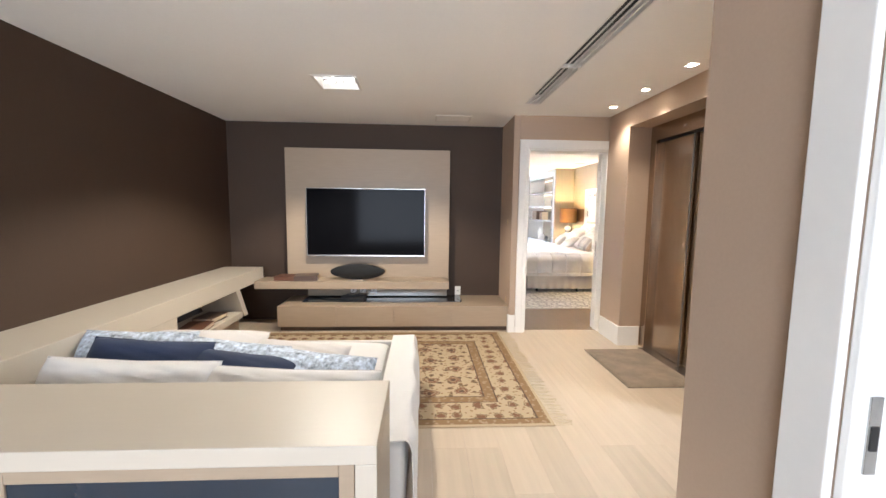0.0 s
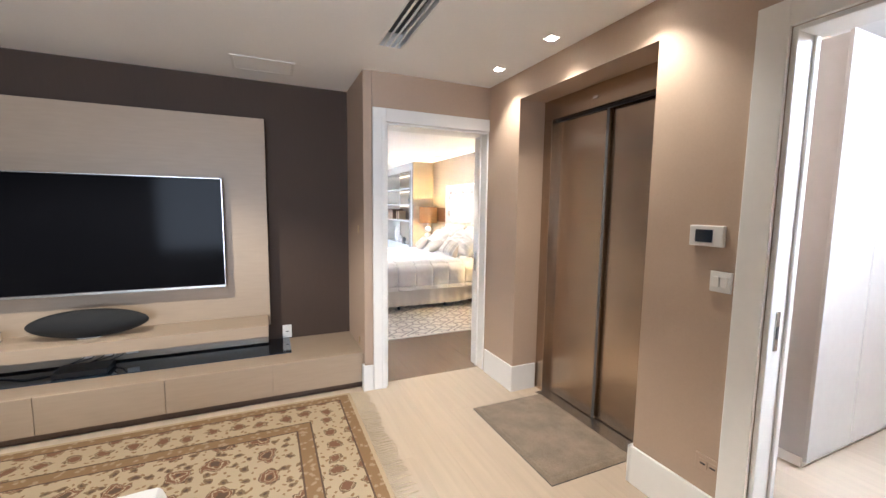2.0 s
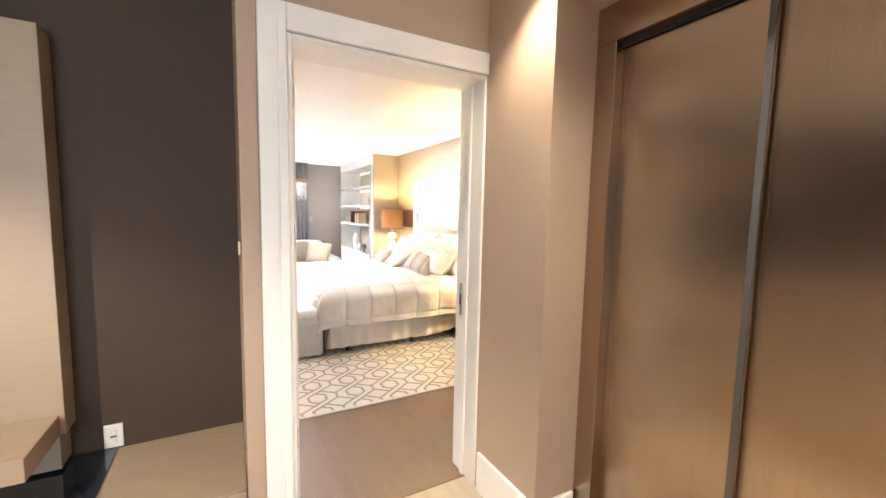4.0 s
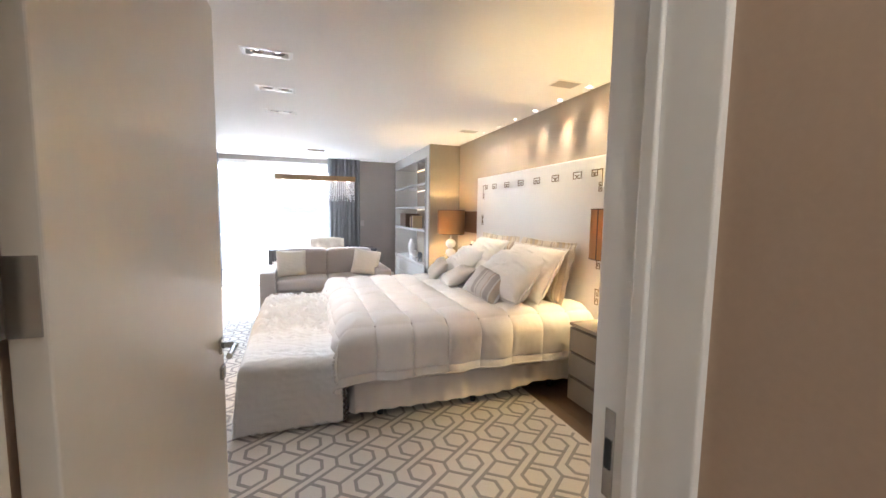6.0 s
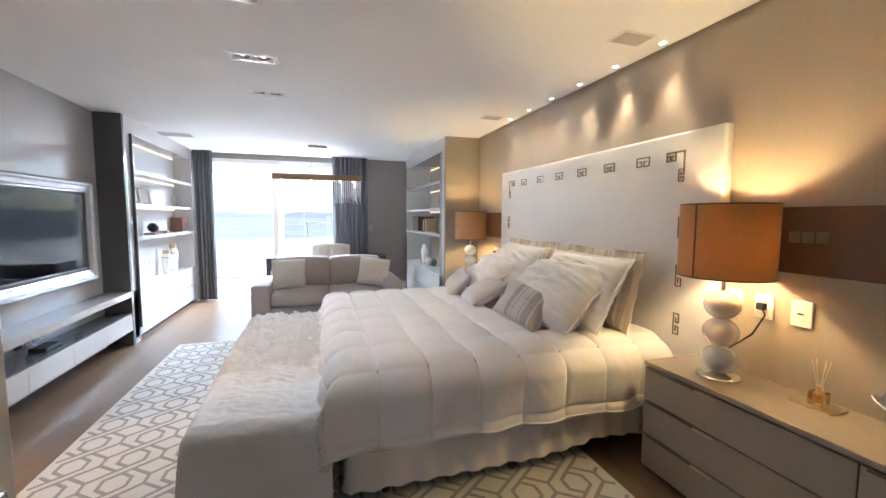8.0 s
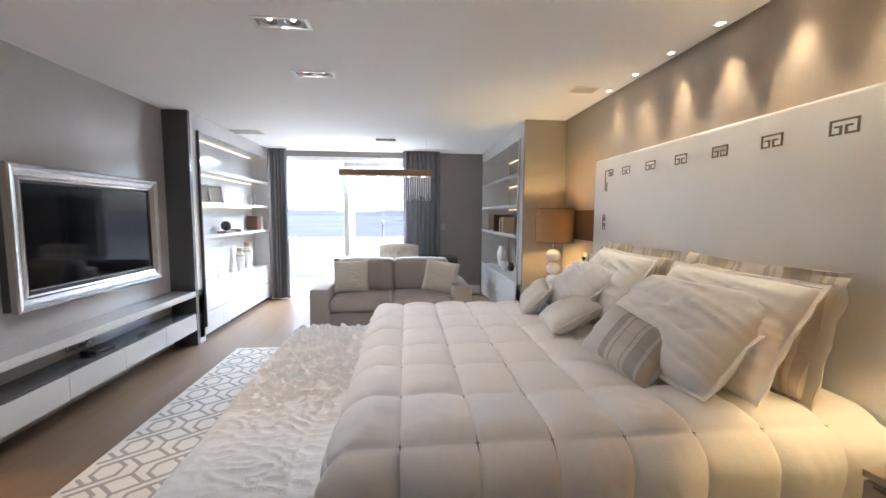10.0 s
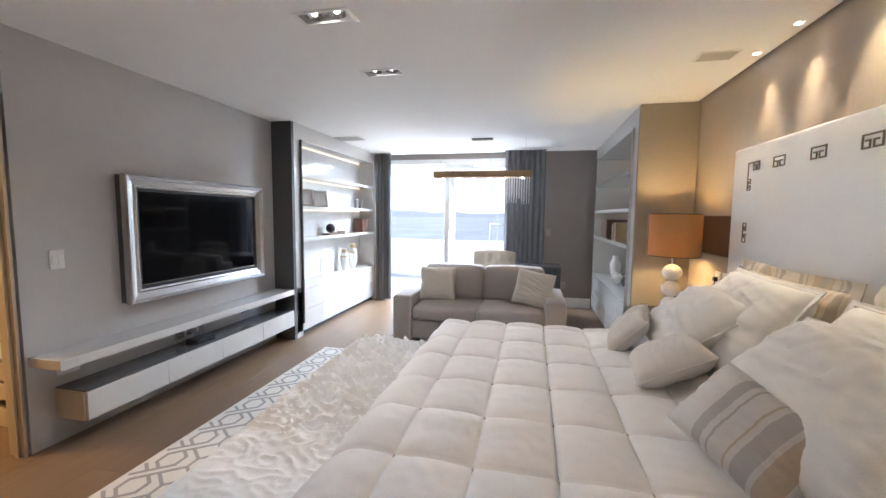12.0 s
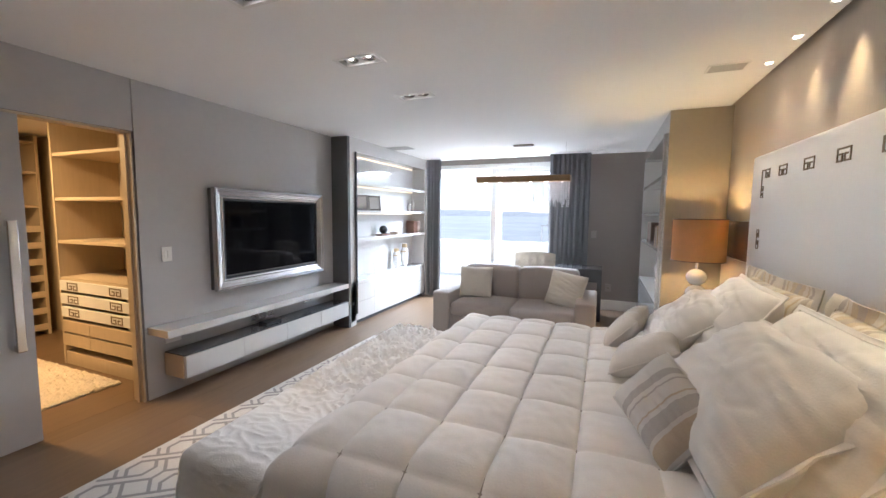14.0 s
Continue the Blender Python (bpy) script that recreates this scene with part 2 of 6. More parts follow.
def thicken(bm, fs, t):
    """Turns an open sheet of faces into a closed slab of that thickness."""
    bm.normal_update()
    rim = [e for e in {e for f in fs for e in f.edges} if len(e.link_faces) == 1]
    twin = {v: bm.verts.new(v.co - v.normal * t) for v in {v for f in fs for v in f.verts}}
    sides = [(e.verts[0], e.verts[1]) for e in rim]
    for f in fs:
        bm.faces.new([twin[v] for v in reversed(f.verts[:])])
    for p, q in sides:
        bm.faces.new((p, q, twin[q], twin[p]))


def sheet(bm, fn, nu, nv, thick=0.0):
    """A grid of points fn(u, v), u and v from 0 to 1; given a thickness it becomes a closed slab."""
    g = [[bm.verts.new(fn(i / nu, j / nv)) for j in range(nv + 1)] for i in range(nu + 1)]
    fs = [bm.faces.new((g[i][j], g[i + 1][j], g[i + 1][j + 1], g[i][j + 1])) for i in range(nu) for j in range(nv)]
    if thick:
        thicken(bm, fs, thick)
    return bm


def finish(name, bm, mat, smooth=False):
    bmesh.ops.recalc_face_normals(bm, faces=bm.faces[:])
    me = bpy.data.meshes.new(name)
    bm.to_mesh(me)
    bm.free()
    me.materials.append(mat)
    if smooth:
        me.shade_smooth()
        me.set_sharp_from_angle(angle=radians(40))
    return me


def thing(name, label, category, group="", at=(0, 0, 0)):
    ob = tagged(new(name), label, category, group)
    ob.location = at
    return ob


def part(name, bm, mat, parent, label="", smooth=False):
    ob = new(name, finish(name, bm, mat, smooth))
    ob.parent = parent
    return tagged(ob, label)


def solo(name, bm, mat, label, category, group="", smooth=False):
    return tagged(new(name, finish(name, bm, mat, smooth)), label, category, group)


def structure(name, bm, mat, label="", category="", smooth=False):
    return tagged(new(name, finish(name, bm, mat, smooth)), label, category, "", "structure")


def greek_key(bm, x, y, z, w, h, t=0.012, mirror=False, upright=False):
    """A meander fret lying in a plane of constant x, w along y and h along z."""
    path = [(0, 0), (0, 1), (1, 1), (1, 0.0), (0.62, 0.0), (0.62, 0.55), (0.82, 0.55)]
    path2 = [(0, 0), (0.42, 0.0), (0.42, 0.55), (0.22, 0.55)]
    for pts in (path, path2):
        for (a, b), (c, d) in zip(pts, pts[1:]):
            if mirror:
                a, c = 1 - a, 1 - c
            if upright:
                (a, b), (c, d) = (b, a), (d, c)
            y0, y1 = sorted((y + a * w, y + c * w))
            z0, z1 = sorted((z + b * h, z + d * h))
            box(bm, x - 0.004, x + 0.002, y0 - t / 2, y1 + t / 2, z0 - t / 2, z1 + t / 2)
    return bm

# ---------------------------------------------------------------- large structure


def slab(bm, axis, lo, hi, u0, u1, v0, v1, holes=()):
    """A slab between lo and hi of one axis, over u by v of the other two, with rectangular holes (u0, u1, v0, v1) through it."""
    us = sorted({u0, u1, *[a for q in holes for a in q[:2]]})
    vs = sorted({v0, v1, *[a for q in holes for a in q[2:]]})
    for a, b in zip(us, us[1:]):
        run = None
        for c, d in zip(vs, vs[1:]):
            mu, mv = (a + b) / 2, (c + d) / 2
            solid = not any(q[0] < mu < q[1] and q[2] < mv < q[3] for q in holes)
            if solid and run is None:
                run = c
            if run is not None and (not solid or d == vs[-1]):
                end = d if solid else c
                lims = {"x": (lo, hi, a, b, run, end), "y": (a, b, lo, hi, run, end), "z": (a, b, run, end, lo, hi)}[axis]
                box(bm, *lims)
                run = None
    return bm


def S(axis, lo, hi, u0, u1, v0, v1, holes=()):
    return slab(bmesh.new(), axis, lo, hi, u0, u1, v0, v1, holes)


# floors: a screed, and planks on it further down
structure("floor", B(-4.2, 6.0, -3.1, 13.40, -0.25, -0.022), M_OAK, "dark screed under pale oak boards", "floor")

# first room
structure("wall_west", B(-2.15, -2.0, -3.1, 6.03, -0.02, CE + 0.3), M_BROWN, "dark brown wallpapered living room wall", "wall")
structure("wall_television", B(-2.0, 1.49, 5.88, 6.0, -0.02, CE + 0.3), M_BROWN, "dark brown wallpapered wall behind the television", "wall")
structure("wall_return", B(1.49, 1.555, 5.225, 6.0, -0.02, CE + 0.3), M_BEIGE, "short beige wall return beside the bedroom door", "wall")
structure("wall_bedroom_door", S("y", 5.215, 5.44, 1.556, 4.33, -0.02, CE + 0.3, [(1.66, 2.592, -0.02, 2.14)]), M_BEIGE, "beige wall with the bedroom doorway through it", "wall")
# Rear wall and blind are unseen, added to close the room behind the walker
structure("wall_south", S("y", -3.1, -2.95, -2.0, 1.3, -0.02, CE + 0.3, [(-1.7, 0.9, 0.35, 2.35)]), M_BEIGE, "unseen beige rear wall with an assumed wide window", "wall")
structure("window_2", B(-1.7, 0.9, -3.04, -3.02, 0.35, 2.35), M_WHITE, "white panel closing the assumed, unseen rear window", "window")
structure("wall_stub", S("x", 1.30, 1.45, -3.1, 1.87, -0.02, CE + 0.3, [(0.50, 1.41, -0.02, 2.14)]), M_BEIGE, "beige wall end with a white door casing", "wall")
structure("wall_stair", B(1.45, 2.585, 1.72, 1.868, -0.02, CE + 0.3), M_BEIGE, "plain beige wall closing the lift lobby", "wall")
structure("wall_lift", S("x", 2.585, 2.735, 1.72, 5.215, -0.02, CE + 0.3, [(2.14, 3.035, -0.02, 2.155), (3.587, 4.752, -0.02, 2.31)]), M_BEIGE, "beige lobby wall with the lift recess and a doorway", "wall")
structure("wall_lift_shaft", B(2.98, 3.06, 3.50, 5.215, -0.02, CE + 0.3), M_BEIGE, "shaft wall behind the lift doors", "wall")
bm = bmesh.new()
box(bm, 2.735, 2.98, 4.752, 4.85, -0.02, 2.4)
box(bm, 2.735, 2.98, 3.49, 3.587, -0.02, 2.4)
box(bm, 2.735, 2.98, 3.49, 4.85, 2.31, 2.4)
structure("lift_recess", bm, M_BEIGE, "beige reveals of the lift recess", "wall")
# lobby behind the side doorway
bm = bmesh.new()
box(bm, 2.735, 5.3, 3.46, 3.489, -0.02, CE + 0.3)
box(bm, 5.2, 5.3, 0.9, 3.46, -0.02, CE + 0.3)
box(bm, 1.45, 5.2, 0.8, 0.9, -0.02, CE + 0.3)
structure("wall_hall", bm, M_BEIGE, "beige walls of the side hall", "wall")

vent_hole = [(1.475, 1.64, 2.2, 4.74)]
quad_hole = [(-0.45, -0.10, 4.06, 4.42)]
spots = [(2.41, 4.79), (2.41, 4.19), (2.41, 3.59)]
spot_hole = [(x - 0.035, x + 0.035, y - 0.035, y + 0.035) for x, y in spots]
structure("ceiling", S("z", CE, CE + 0.12, -2.0, 2.585, -2.95, 5.88, vent_hole + quad_hole + spot_hole), M_CEIL, "smooth white plasterboard ceiling", "ceiling")
structure("ceiling_hall", B(2.735, 5.2, 0.9, 3.46, CE, CE + 0.1), M_CEIL, "white hall ceiling", "ceiling")

# bedroom
structure("wall_entry", B(1.45, 1.555, 6.0, 6.06, -0.02, CE + 0.3), M_TAUPE, "taupe wall end behind the open door", "wall")
structure("wall_bedroom_south", B(-0.2, 1.45, 6.0, 6.12, -0.02, CE + 0.3), M_TAUPE, "taupe bedroom wall behind the door", "wall")
structure("wall_headboard", B(4.33, 4.47, 5.44, 13.40, -0.02, CE + 0.3), M_WALLPAPER, "champagne wallpapered wall behind the bed", "wall")
structure("wainscot", B(4.304, 4.33, 5.441, 10.66, 0.0, 1.178, 0.004), M_WALLPAPER, "champagne panel along the lower bed wall", "wall panel")
for y0, y1 in ((5.442, 7.148), (9.848, 10.66)):
    structure("wall_band", B(4.316, 4.33, y0, y1, 1.180, 1.49, 0.002), M_BAND, "brown lacquered band along the bed wall", "wall panel")
structure("wall_far", S("y", 13.25, 13.40, -0.4, 4.33, -0.02, CE + 0.3, [(0.25, 3.02, -0.02, 2.42)]), M_TAUPE, "taupe wall with a wide terrace window", "wall")
structure("wall_closet_side", S("x", -0.16, -0.06, 6.12, 13.25, -0.02, CE + 0.3, [(6.95, 8.30, -0.02, 2.12)]), M_GLOSSGREY, "wall core behind the grey panels", "wall")
for y0, y1, z0, z1 in ((8.314, 10.66, 0.0, CE), (6.95, 8.308, 2.122, CE), (6.12, 6.944, 0.0, CE)):
    structure("wall_panel", B(-0.06, -0.03, y0, y1, z0, z1, 0.002), M_GLOSSGREY, "glossy grey lacquered wall panel", "wall panel")

lights_bed = [(1.785, 7.80), (1.785, 8.63), (1.785, 9.46)]
bed_hole = [(x - 0.15, x + 0.15, y - 0.065, y + 0.065) for x, y in lights_bed]
wall_spots = [(4.235, 7.57 + 0.405 * i) for i in range(6)]
wall_spot_hole = [(x - 0.022, x + 0.022, y - 0.022, y + 0.022) for x, y in wall_spots]
slot_hole = [(0.4, 3.3, 12.88, 12.93)]
structure("ceiling_bedroom", S("z", CE, CE + 0.12, -0.06, 4.30, 5.441, 13.25, [(-0.06, 1.556, 5.441, 6.0)] + bed_hole + wall_spot_hole + slot_hole), M_CEIL, "smooth white bedroom ceiling with a shadow gap", "ceiling")
structure("roof", B(-4.2, 6.0, -3.1, 13.40, CE + 0.3, CE + 0.5), M_PLASTER, "flat white roof slab", "roof")

# dressing room
bm = bmesh.new()
box(bm, -3.5, -3.4, 6.0, 9.2, -0.02, CE + 0.3)
box(bm, -3.4, -0.16, 9.1, 9.2, -0.02, CE + 0.3)
box(bm, -3.4, -0.2, 6.0, 6.1, -0.02, CE + 0.3)
structure("wall_dressing_room", bm, M_CLOSET, "sand laminate walls of the dressing room", "wall")
structure("ceiling_dressing_room", B(-3.4, -0.16, 6.1, 9.1, 2.42, 2.5), M_CEIL, "white dressing room ceiling", "ceiling")


# baseboards
def skirting(*lims):
    return structure("baseboard", B(*lims, 0.003), M_WHITE, "tall white lacquered baseboard", "baseboard")


HB = 0.21
skirting(1.473, 1.49, 5.20, 5.26, 0, HB)
skirting(1.473, 1.553, 5.197, 5.213, 0, HB)
skirting(2.567, 2.584, 4.752, 5.18, 0, HB)
skirting(2.567, 2.80, 4.733, 4.751, 0, HB)
skirting(2.567, 2.584, 3.148, 3.587, 0, HB)
skirting(2.567, 2.80, 3.588, 3.606, 0, HB)
skirting(2.567, 2.584, 1.87, 2.03, 0, HB)
skirting(2.74, 5.2, 3.442, 3.458, 0, HB)
skirting(1.283, 1.299, 1.52, 1.87, 0, HB)
skirting(1.283, 1.30, 1.869, 1.885, 0, HB)
skirting(2.86, 3.83, 13.232, 13.248, 0, 0.16)
skirting(2.59, 3.92, 5.442, 5.456, 0, 0.16)


def casing(axis, plane, u0, u1, top, wl, wr, depth, sign, label, hinge_depth=0.0):
    """A white door casing with lining: opening u0..u1, casing widths wl and wr, lining through the wall's depth."""
    bm = bmesh.new()
    t = 0.022

    def bar(a, b, z0, z1, d0, d1):
        d0, d1 = sorted((plane + sign * d0, plane + sign * d1))
        lims = (a, b, d0, d1, z0, z1) if axis == "y" else (d0, d1, a, b, z0, z1)
        box(bm, *lims, 0.004)
    bar(u0 - wl, u0, 0.0, top + 0.10, -t, -0.001)
    if wr:
        bar(u1, u1 + wr, 0.0, top + 0.10, -t, -0.001)
    bar(u0, u1 if wr else u1 - 0.009, top, top + 0.10, -t, -0.001)
    bar(u0 - wl * 0.35, u0 - 0.001, 0.0, top + 0.03, -t - 0.008, -t)
    bar(u0, u0 + 0.02, 0.0, top, -0.001, hinge_depth or depth + 0.001)
    bar(u1 - 0.02, u1, 0.0, top, -0.001, depth + 0.001)
    bar(u0 + 0.02, u1 - 0.02, top - 0.02, top, -0.001, depth + 0.001)
    bar(u0 + 0.02, u0 + 0.032, 0.0, top - 0.02, 0.10, 0.13)
    bar(u1 - 0.032, u1 - 0.02, 0.0, top - 0.02, 0.10, 0.13)
    return structure("trim", bm, M_WHITE, label, "door frame")


trim_door = casing("y", 5.215, 1.66, 2.592, 2.14, 0.103, 0.0, 0.225, 1, "white lacquered casing of the bedroom doorway", 0.165)
casing("x", 2.585, 2.14, 3.035, 2.155, 0.11, 0.11, 0.15, 1, "white lacquered casing of the side hall doorway")
casing("x", 1.30, 0.50, 1.41, 2.14, 0.11, 0.11, 0.15, 1, "white lacquered casing beside the wall end")


def strike_plate(lims, hole):
    ob = thing("strike_plate", "small satin steel strike plate on a door lining", "strike plate")
    part("plate", B(*lims, 0.001), M_SILVER, ob)
    part("latch_hole", B(*hole), M_BLACK, ob)


strike_plate((2.568, 2.5725, 5.375, 5.40, 0.90, 1.08), (2.566, 2.5685, 5.38, 5.395, 0.96, 1.02))
strike_plate((2.62, 2.645, 3.01, 3.015, 0.93, 1.09), (2.625, 2.64, 3.0085, 3.0115, 0.98, 1.03))
strike_plate((1.33, 1.355, 1.385, 1.39, 0.93, 1.09), (1.335, 1.35, 1.383, 1.3865, 0.98, 1.03))

# the open bedroom door
door = tagged(new("door_1"), "open white lacquered bedroom door with lever handle", "door", "", "structure")
part("leaf", B(0, 0.042, 0, 0.925, 0.008, 2.11, 0.003), M_WHITE, door)
handle = part("handle", tube(bmesh.new(), [(0.042, 0.87, 1.0), (0.085, 0.87, 1.0), (0.092, 0.862, 1.0), (0.092, 0.75, 1.0)], 0.010, 12), M_SILVER, door, "satin steel lever handle", True)
part("rose", B(0.042, 0.052, 0.845, 0.895, 0.975, 1.025, 0.004), M_SILVER, handle)
part("key_rose", B(0.042, 0.054, 0.848, 0.892, 0.885, 0.93, 0.004), M_SILVER, handle)
part("back_lever", tube(bmesh.new(), [(0.0, 0.87, 1.0), (-0.043, 0.87, 1.0), (-0.05, 0.862, 1.0), (-0.05, 0.75, 1.0)], 0.010, 12), M_SILVER, handle, "", True)
part("lock_face", B(0.010, 0.032, 0.9245, 0.9265, 0.86, 1.06), M_SILVER, door)
for z in (0.35, 1.30, 1.90):
    hg = part("hinge", B(-0.006, 0.036, -0.0035, -0.0005, z, z + 0.10), M_SILVER, door)
    part("knuckle", lathe(bmesh.new(), [(0.007, 0), (0.007, 0.10)], 12, -0.008, -0.008, z), M_SILVER, hg, "", True)
door.matrix_world = pose(1.672, 5.405, 0, 0, 0, -1.2)

# closed door in the wall end, seen edge on
door2 = tagged(new("door_2"), "closed white door beside the wall end", "door", "", "structure")
part("leaf", B(1.40, 1.44, 0.522, 1.388, 0.008, 2.118, 0.002), M_WHITE, door2)


# the dressing room's sliding door
door3 = tagged(new("door_3"), "glossy grey sliding door with a long chrome pull", "door", "", "structure")
part("leaf", B(-0.105, -0.062, 6.80, 7.685, 0.01, 2.115, 0.003), M_GLOSSGREY, door3)
bm = B(-0.018, -0.002, 7.575, 7.625, 0.64, 1.46, 0.006)
for z in (0.64, 1.42):
    box(bm, -0.062, -0.018, 7.582, 7.618, z, z + 0.04, 0.004)
part("handle", bm, M_CHROME, door3, "broad polished chrome bar handle")
bm = bmesh.new()
box(bm, -0.16, -0.035, 8.285, 8.3, 0.0, 2.12)
box(bm, -0.16, -0.035, 7.0, 8.285, 2.105, 2.12)
box(bm, -0.095, -0.07, 8.27, 8.285, 0.0, 2.105)
structure("trim", bm, M_CLOSET, "sand laminate lining of the sliding doorway", "door frame")

# terrace window
win = tagged(new("window_1"), "wide white-framed sliding terrace window, one leaf open", "window", "", "structure")
bm = bmesh.new()
box(bm, 0.25, 0.31, 13.27, 13.38, 0.0, 2.42, 0.004)
box(bm, 2.96, 3.02, 13.27, 13.38, 0.0, 2.42, 0.004)
box(bm, 0.31, 2.96, 13.27, 13.38, 2.35, 2.42, 0.004)
box(bm, 0.31, 2.96, 13.27, 13.38, -0.015, 0.012, 0.002)
part("window_frame", bm, M_WHITE, win)
for x0, y in ((1.41, 13.30), (1.50, 13.345)):
    bm = bmesh.new()
    x1 = 2.93 if x0 < 1.45 else 2.955
    for lims in ((x0, x0 + 0.085, 0.02, 2.345), (x1 - 0.085, x1, 0.02, 2.345), (x0 + 0.085, x1 - 0.085, 0.02, 0.11), (x0 + 0.085, x1 - 0.085, 2.26, 2.345)):
        box(bm, lims[0], lims[1], y - 0.018, y + 0.018, lims[2], lims[3], 0.003)
    sash = part("sash", bm, M_WHITE, win)
    pane = part("pane", B(x0 + 0.08, x1 - 0.08, y - 0.004, y + 0.004, 0.10, 2.27), M_GLASS, sash)
    pane.visible_shadow = False

# outside
structure("terrace", B(-6, 12, 13.40, 16.6, -0.25, -0.03), M_TERR, "pale stone terrace floor", "terrace")
structure("parapet", B(-6, 12, 16.0, 16.18, -0.03, 0.86, 0.01), M_PLASTER, "white rendered terrace parapet", "parapet")
rail = thing("terrace_railing", "slim steel railing on the white parapet", "railing")
part("top_rail", B(1.9, 12, 16.06, 16.10, 1.26, 1.29, 0.004), M_SILVER, rail)
for i in range(8):
    part("post", B(1.9 + 1.4 * i, 1.93 + 1.4 * i, 16.065, 16.095, 0.86, 1.26), M_SILVER, rail)
perg = thing("pergola", "white painted pergola over the terrace", "pergola")
for x in (-3.0, -0.4, 1.2, 2.8, 5.4):
    part("rafter", B(x, x + 0.10, 13.41, 16.4, 2.55, 2.75, 0.005), M_PLASTER, perg)
part("front_beam", B(-6, 12, 15.6, 15.75, 2.40, 2.55, 0.005), M_PLASTER, perg)
for x in (-5.5, 11.3):
    part("post", B(x, x + 0.15, 15.6, 15.75, -0.03, 2.40, 0.005), M_PLASTER, perg)
structure("ground", B(-4000, 4000, -3500, 4800, -12.2, -12.0), M_HILL, "hazy valley floor far below", "ground")


def ridge(u, v):
    x = -4000 + 8000 * u
    h = 48 + 40 * noise.noise(Vector((x * 0.0011, 3.1, 0))) + 22 * noise.noise(Vector((x * 0.004, 7.7, 0)))
    return (x, 3200 + 600 * v, -12 + max(h, 8) * math.sin(min(v * 2.2, math.pi / 2)))


structure("backdrop", sheet(bmesh.new(), ridge, 160, 8), M_HILL, "hazy blue hills beyond the valley", "hills", True)

# ---------------------------------------------------------------- shared builders


def pillow(name, w, h, d, mat, m, label, category="pillow", group="", flange=0.0, stripes=None, wrinkle=0.0035, seed=0):
    """A cushion w wide and h high with pinched corners; its local x is width, y height, z depth. Optional stripe bands and flange."""
    ob = thing(name, label, category, group)
    N = 44

    def side(sign):
        def fn(u, v):
            a, b = 2 * u - 1, 2 * v - 1
            e = max(0.0, (1 - abs(a) ** 3.6)) ** 0.5 * max(0.0, (1 - abs(b) ** 3.6)) ** 0.5
            fold = noise.noise(Vector((a * 0.9 + 0.35 * b * b + seed, b * 4.2 + a, sign * 2 + 4)))
            n = 1.1 * math.exp(-(4.5 * fold) ** 2) + noise.noise(Vector((a * 2.2 + seed, b * 2.2, sign * 3.0))) + 0.5 * noise.noise(Vector((a * 5 + seed, b * 5, sign))) - 0.55 * (1 - min(1.0, 5 * abs(noise.noise(Vector((a * 2.6 + 1.4 * b + seed, b * 1.7 - a, sign + 9))))))
            return (a * w / 2 * (1 - 0.05 * (1 - abs(b)) * abs(a)), b * h / 2 * (1 - 0.05 * (1 - abs(a)) * abs(b)), sign * (d / 2 * e + wrinkle * n * e))
        return fn
    bm = bmesh.new()
    sheet(bm, side(1), N, N)
    sheet(bm, side(-1), N, N)
    bmesh.ops.remove_doubles(bm, verts=bm.verts[:], dist=0.0008)
    body = part("cushion", bm, mat, ob, "", True)
    if stripes:
        for a0, a1, sm in stripes:
            bm = bmesh.new()
            for s in (1, -1):
                f = side(s)

                def band(u, v, f=f, s=s, a0=a0, a1=a1):
                    x, y, z = f(a0 + (a1 - a0) * u, 0.012 + 0.976 * v)
                    return (x, y, z + s * 0.0025)
                sheet(bm, band, 6, N)
            part("stripe", bm, sm, body, "", True)
    bm = bmesh.new()
    pts = []
    for k in range(48):
        q = k / 48 * 4
        s, f = int(q), q - int(q)
        a, b = ((-1 + 2 * f, -1), (1, -1 + 2 * f), (1 - 2 * f, 1), (-1, 1 - 2 * f))[s]
        pts.append((a * w / 2 * (1 - 0.05 * (1 - abs(b)) * abs(a)), b * h / 2 * (1 - 0.05 * (1 - abs(a)) * abs(b)), 0))
    if flange:
        rows = []
        for r in range(4):
            row = []
            for i, (x, y, z) in enumerate(pts):
                f = flange * r / 3
                wav = flange * (0.22 * math.sin(i * 1.9 + seed) + 0.55 * noise.noise(Vector((i * 0.55, seed, r * 0.4)))) * r / 3
                row.append(bm.verts.new((x * (1 + 2 * f / w), y * (1 + 2 * f / h), wav)))
            rows.append(row)
        fs = [bm.faces.new((ra[i], ra[(i + 1) % 48], rb[(i + 1) % 48], rb[i])) for ra, rb in zip(rows, rows[1:]) for i in range(48)]
        thicken(bm, fs, 0.006)
        part("flange", bm, mat, ob, "", True)
    else:
        tube(bm, pts + [pts[0]], 0.004, 6)
        part("piping", bm, mat, body, "", True)
    ob.matrix_world = m
    return ob


def book(x, y, z, w, d, h, turn, cover, label, group="books"):
    ob = thing("book", label, "book", group)
    part("cover", box(box(B(-w / 2, w / 2, -d / 2, d / 2, 0, 0.004, 0.001), -w / 2, w / 2, -d / 2, d / 2, h - 0.004, h, 0.001), -w / 2, -w / 2 + 0.004, -d / 2, d / 2, 0.004, h - 0.004), cover, ob)
    part("pages", B(-w / 2 + 0.004, w / 2 - 0.006, -d / 2 + 0.005, d / 2 - 0.005, 0.004, h - 0.004), M_PAPER, ob)
    ob.matrix_world = pose(x, y, z, 0, 0, turn)
    return ob


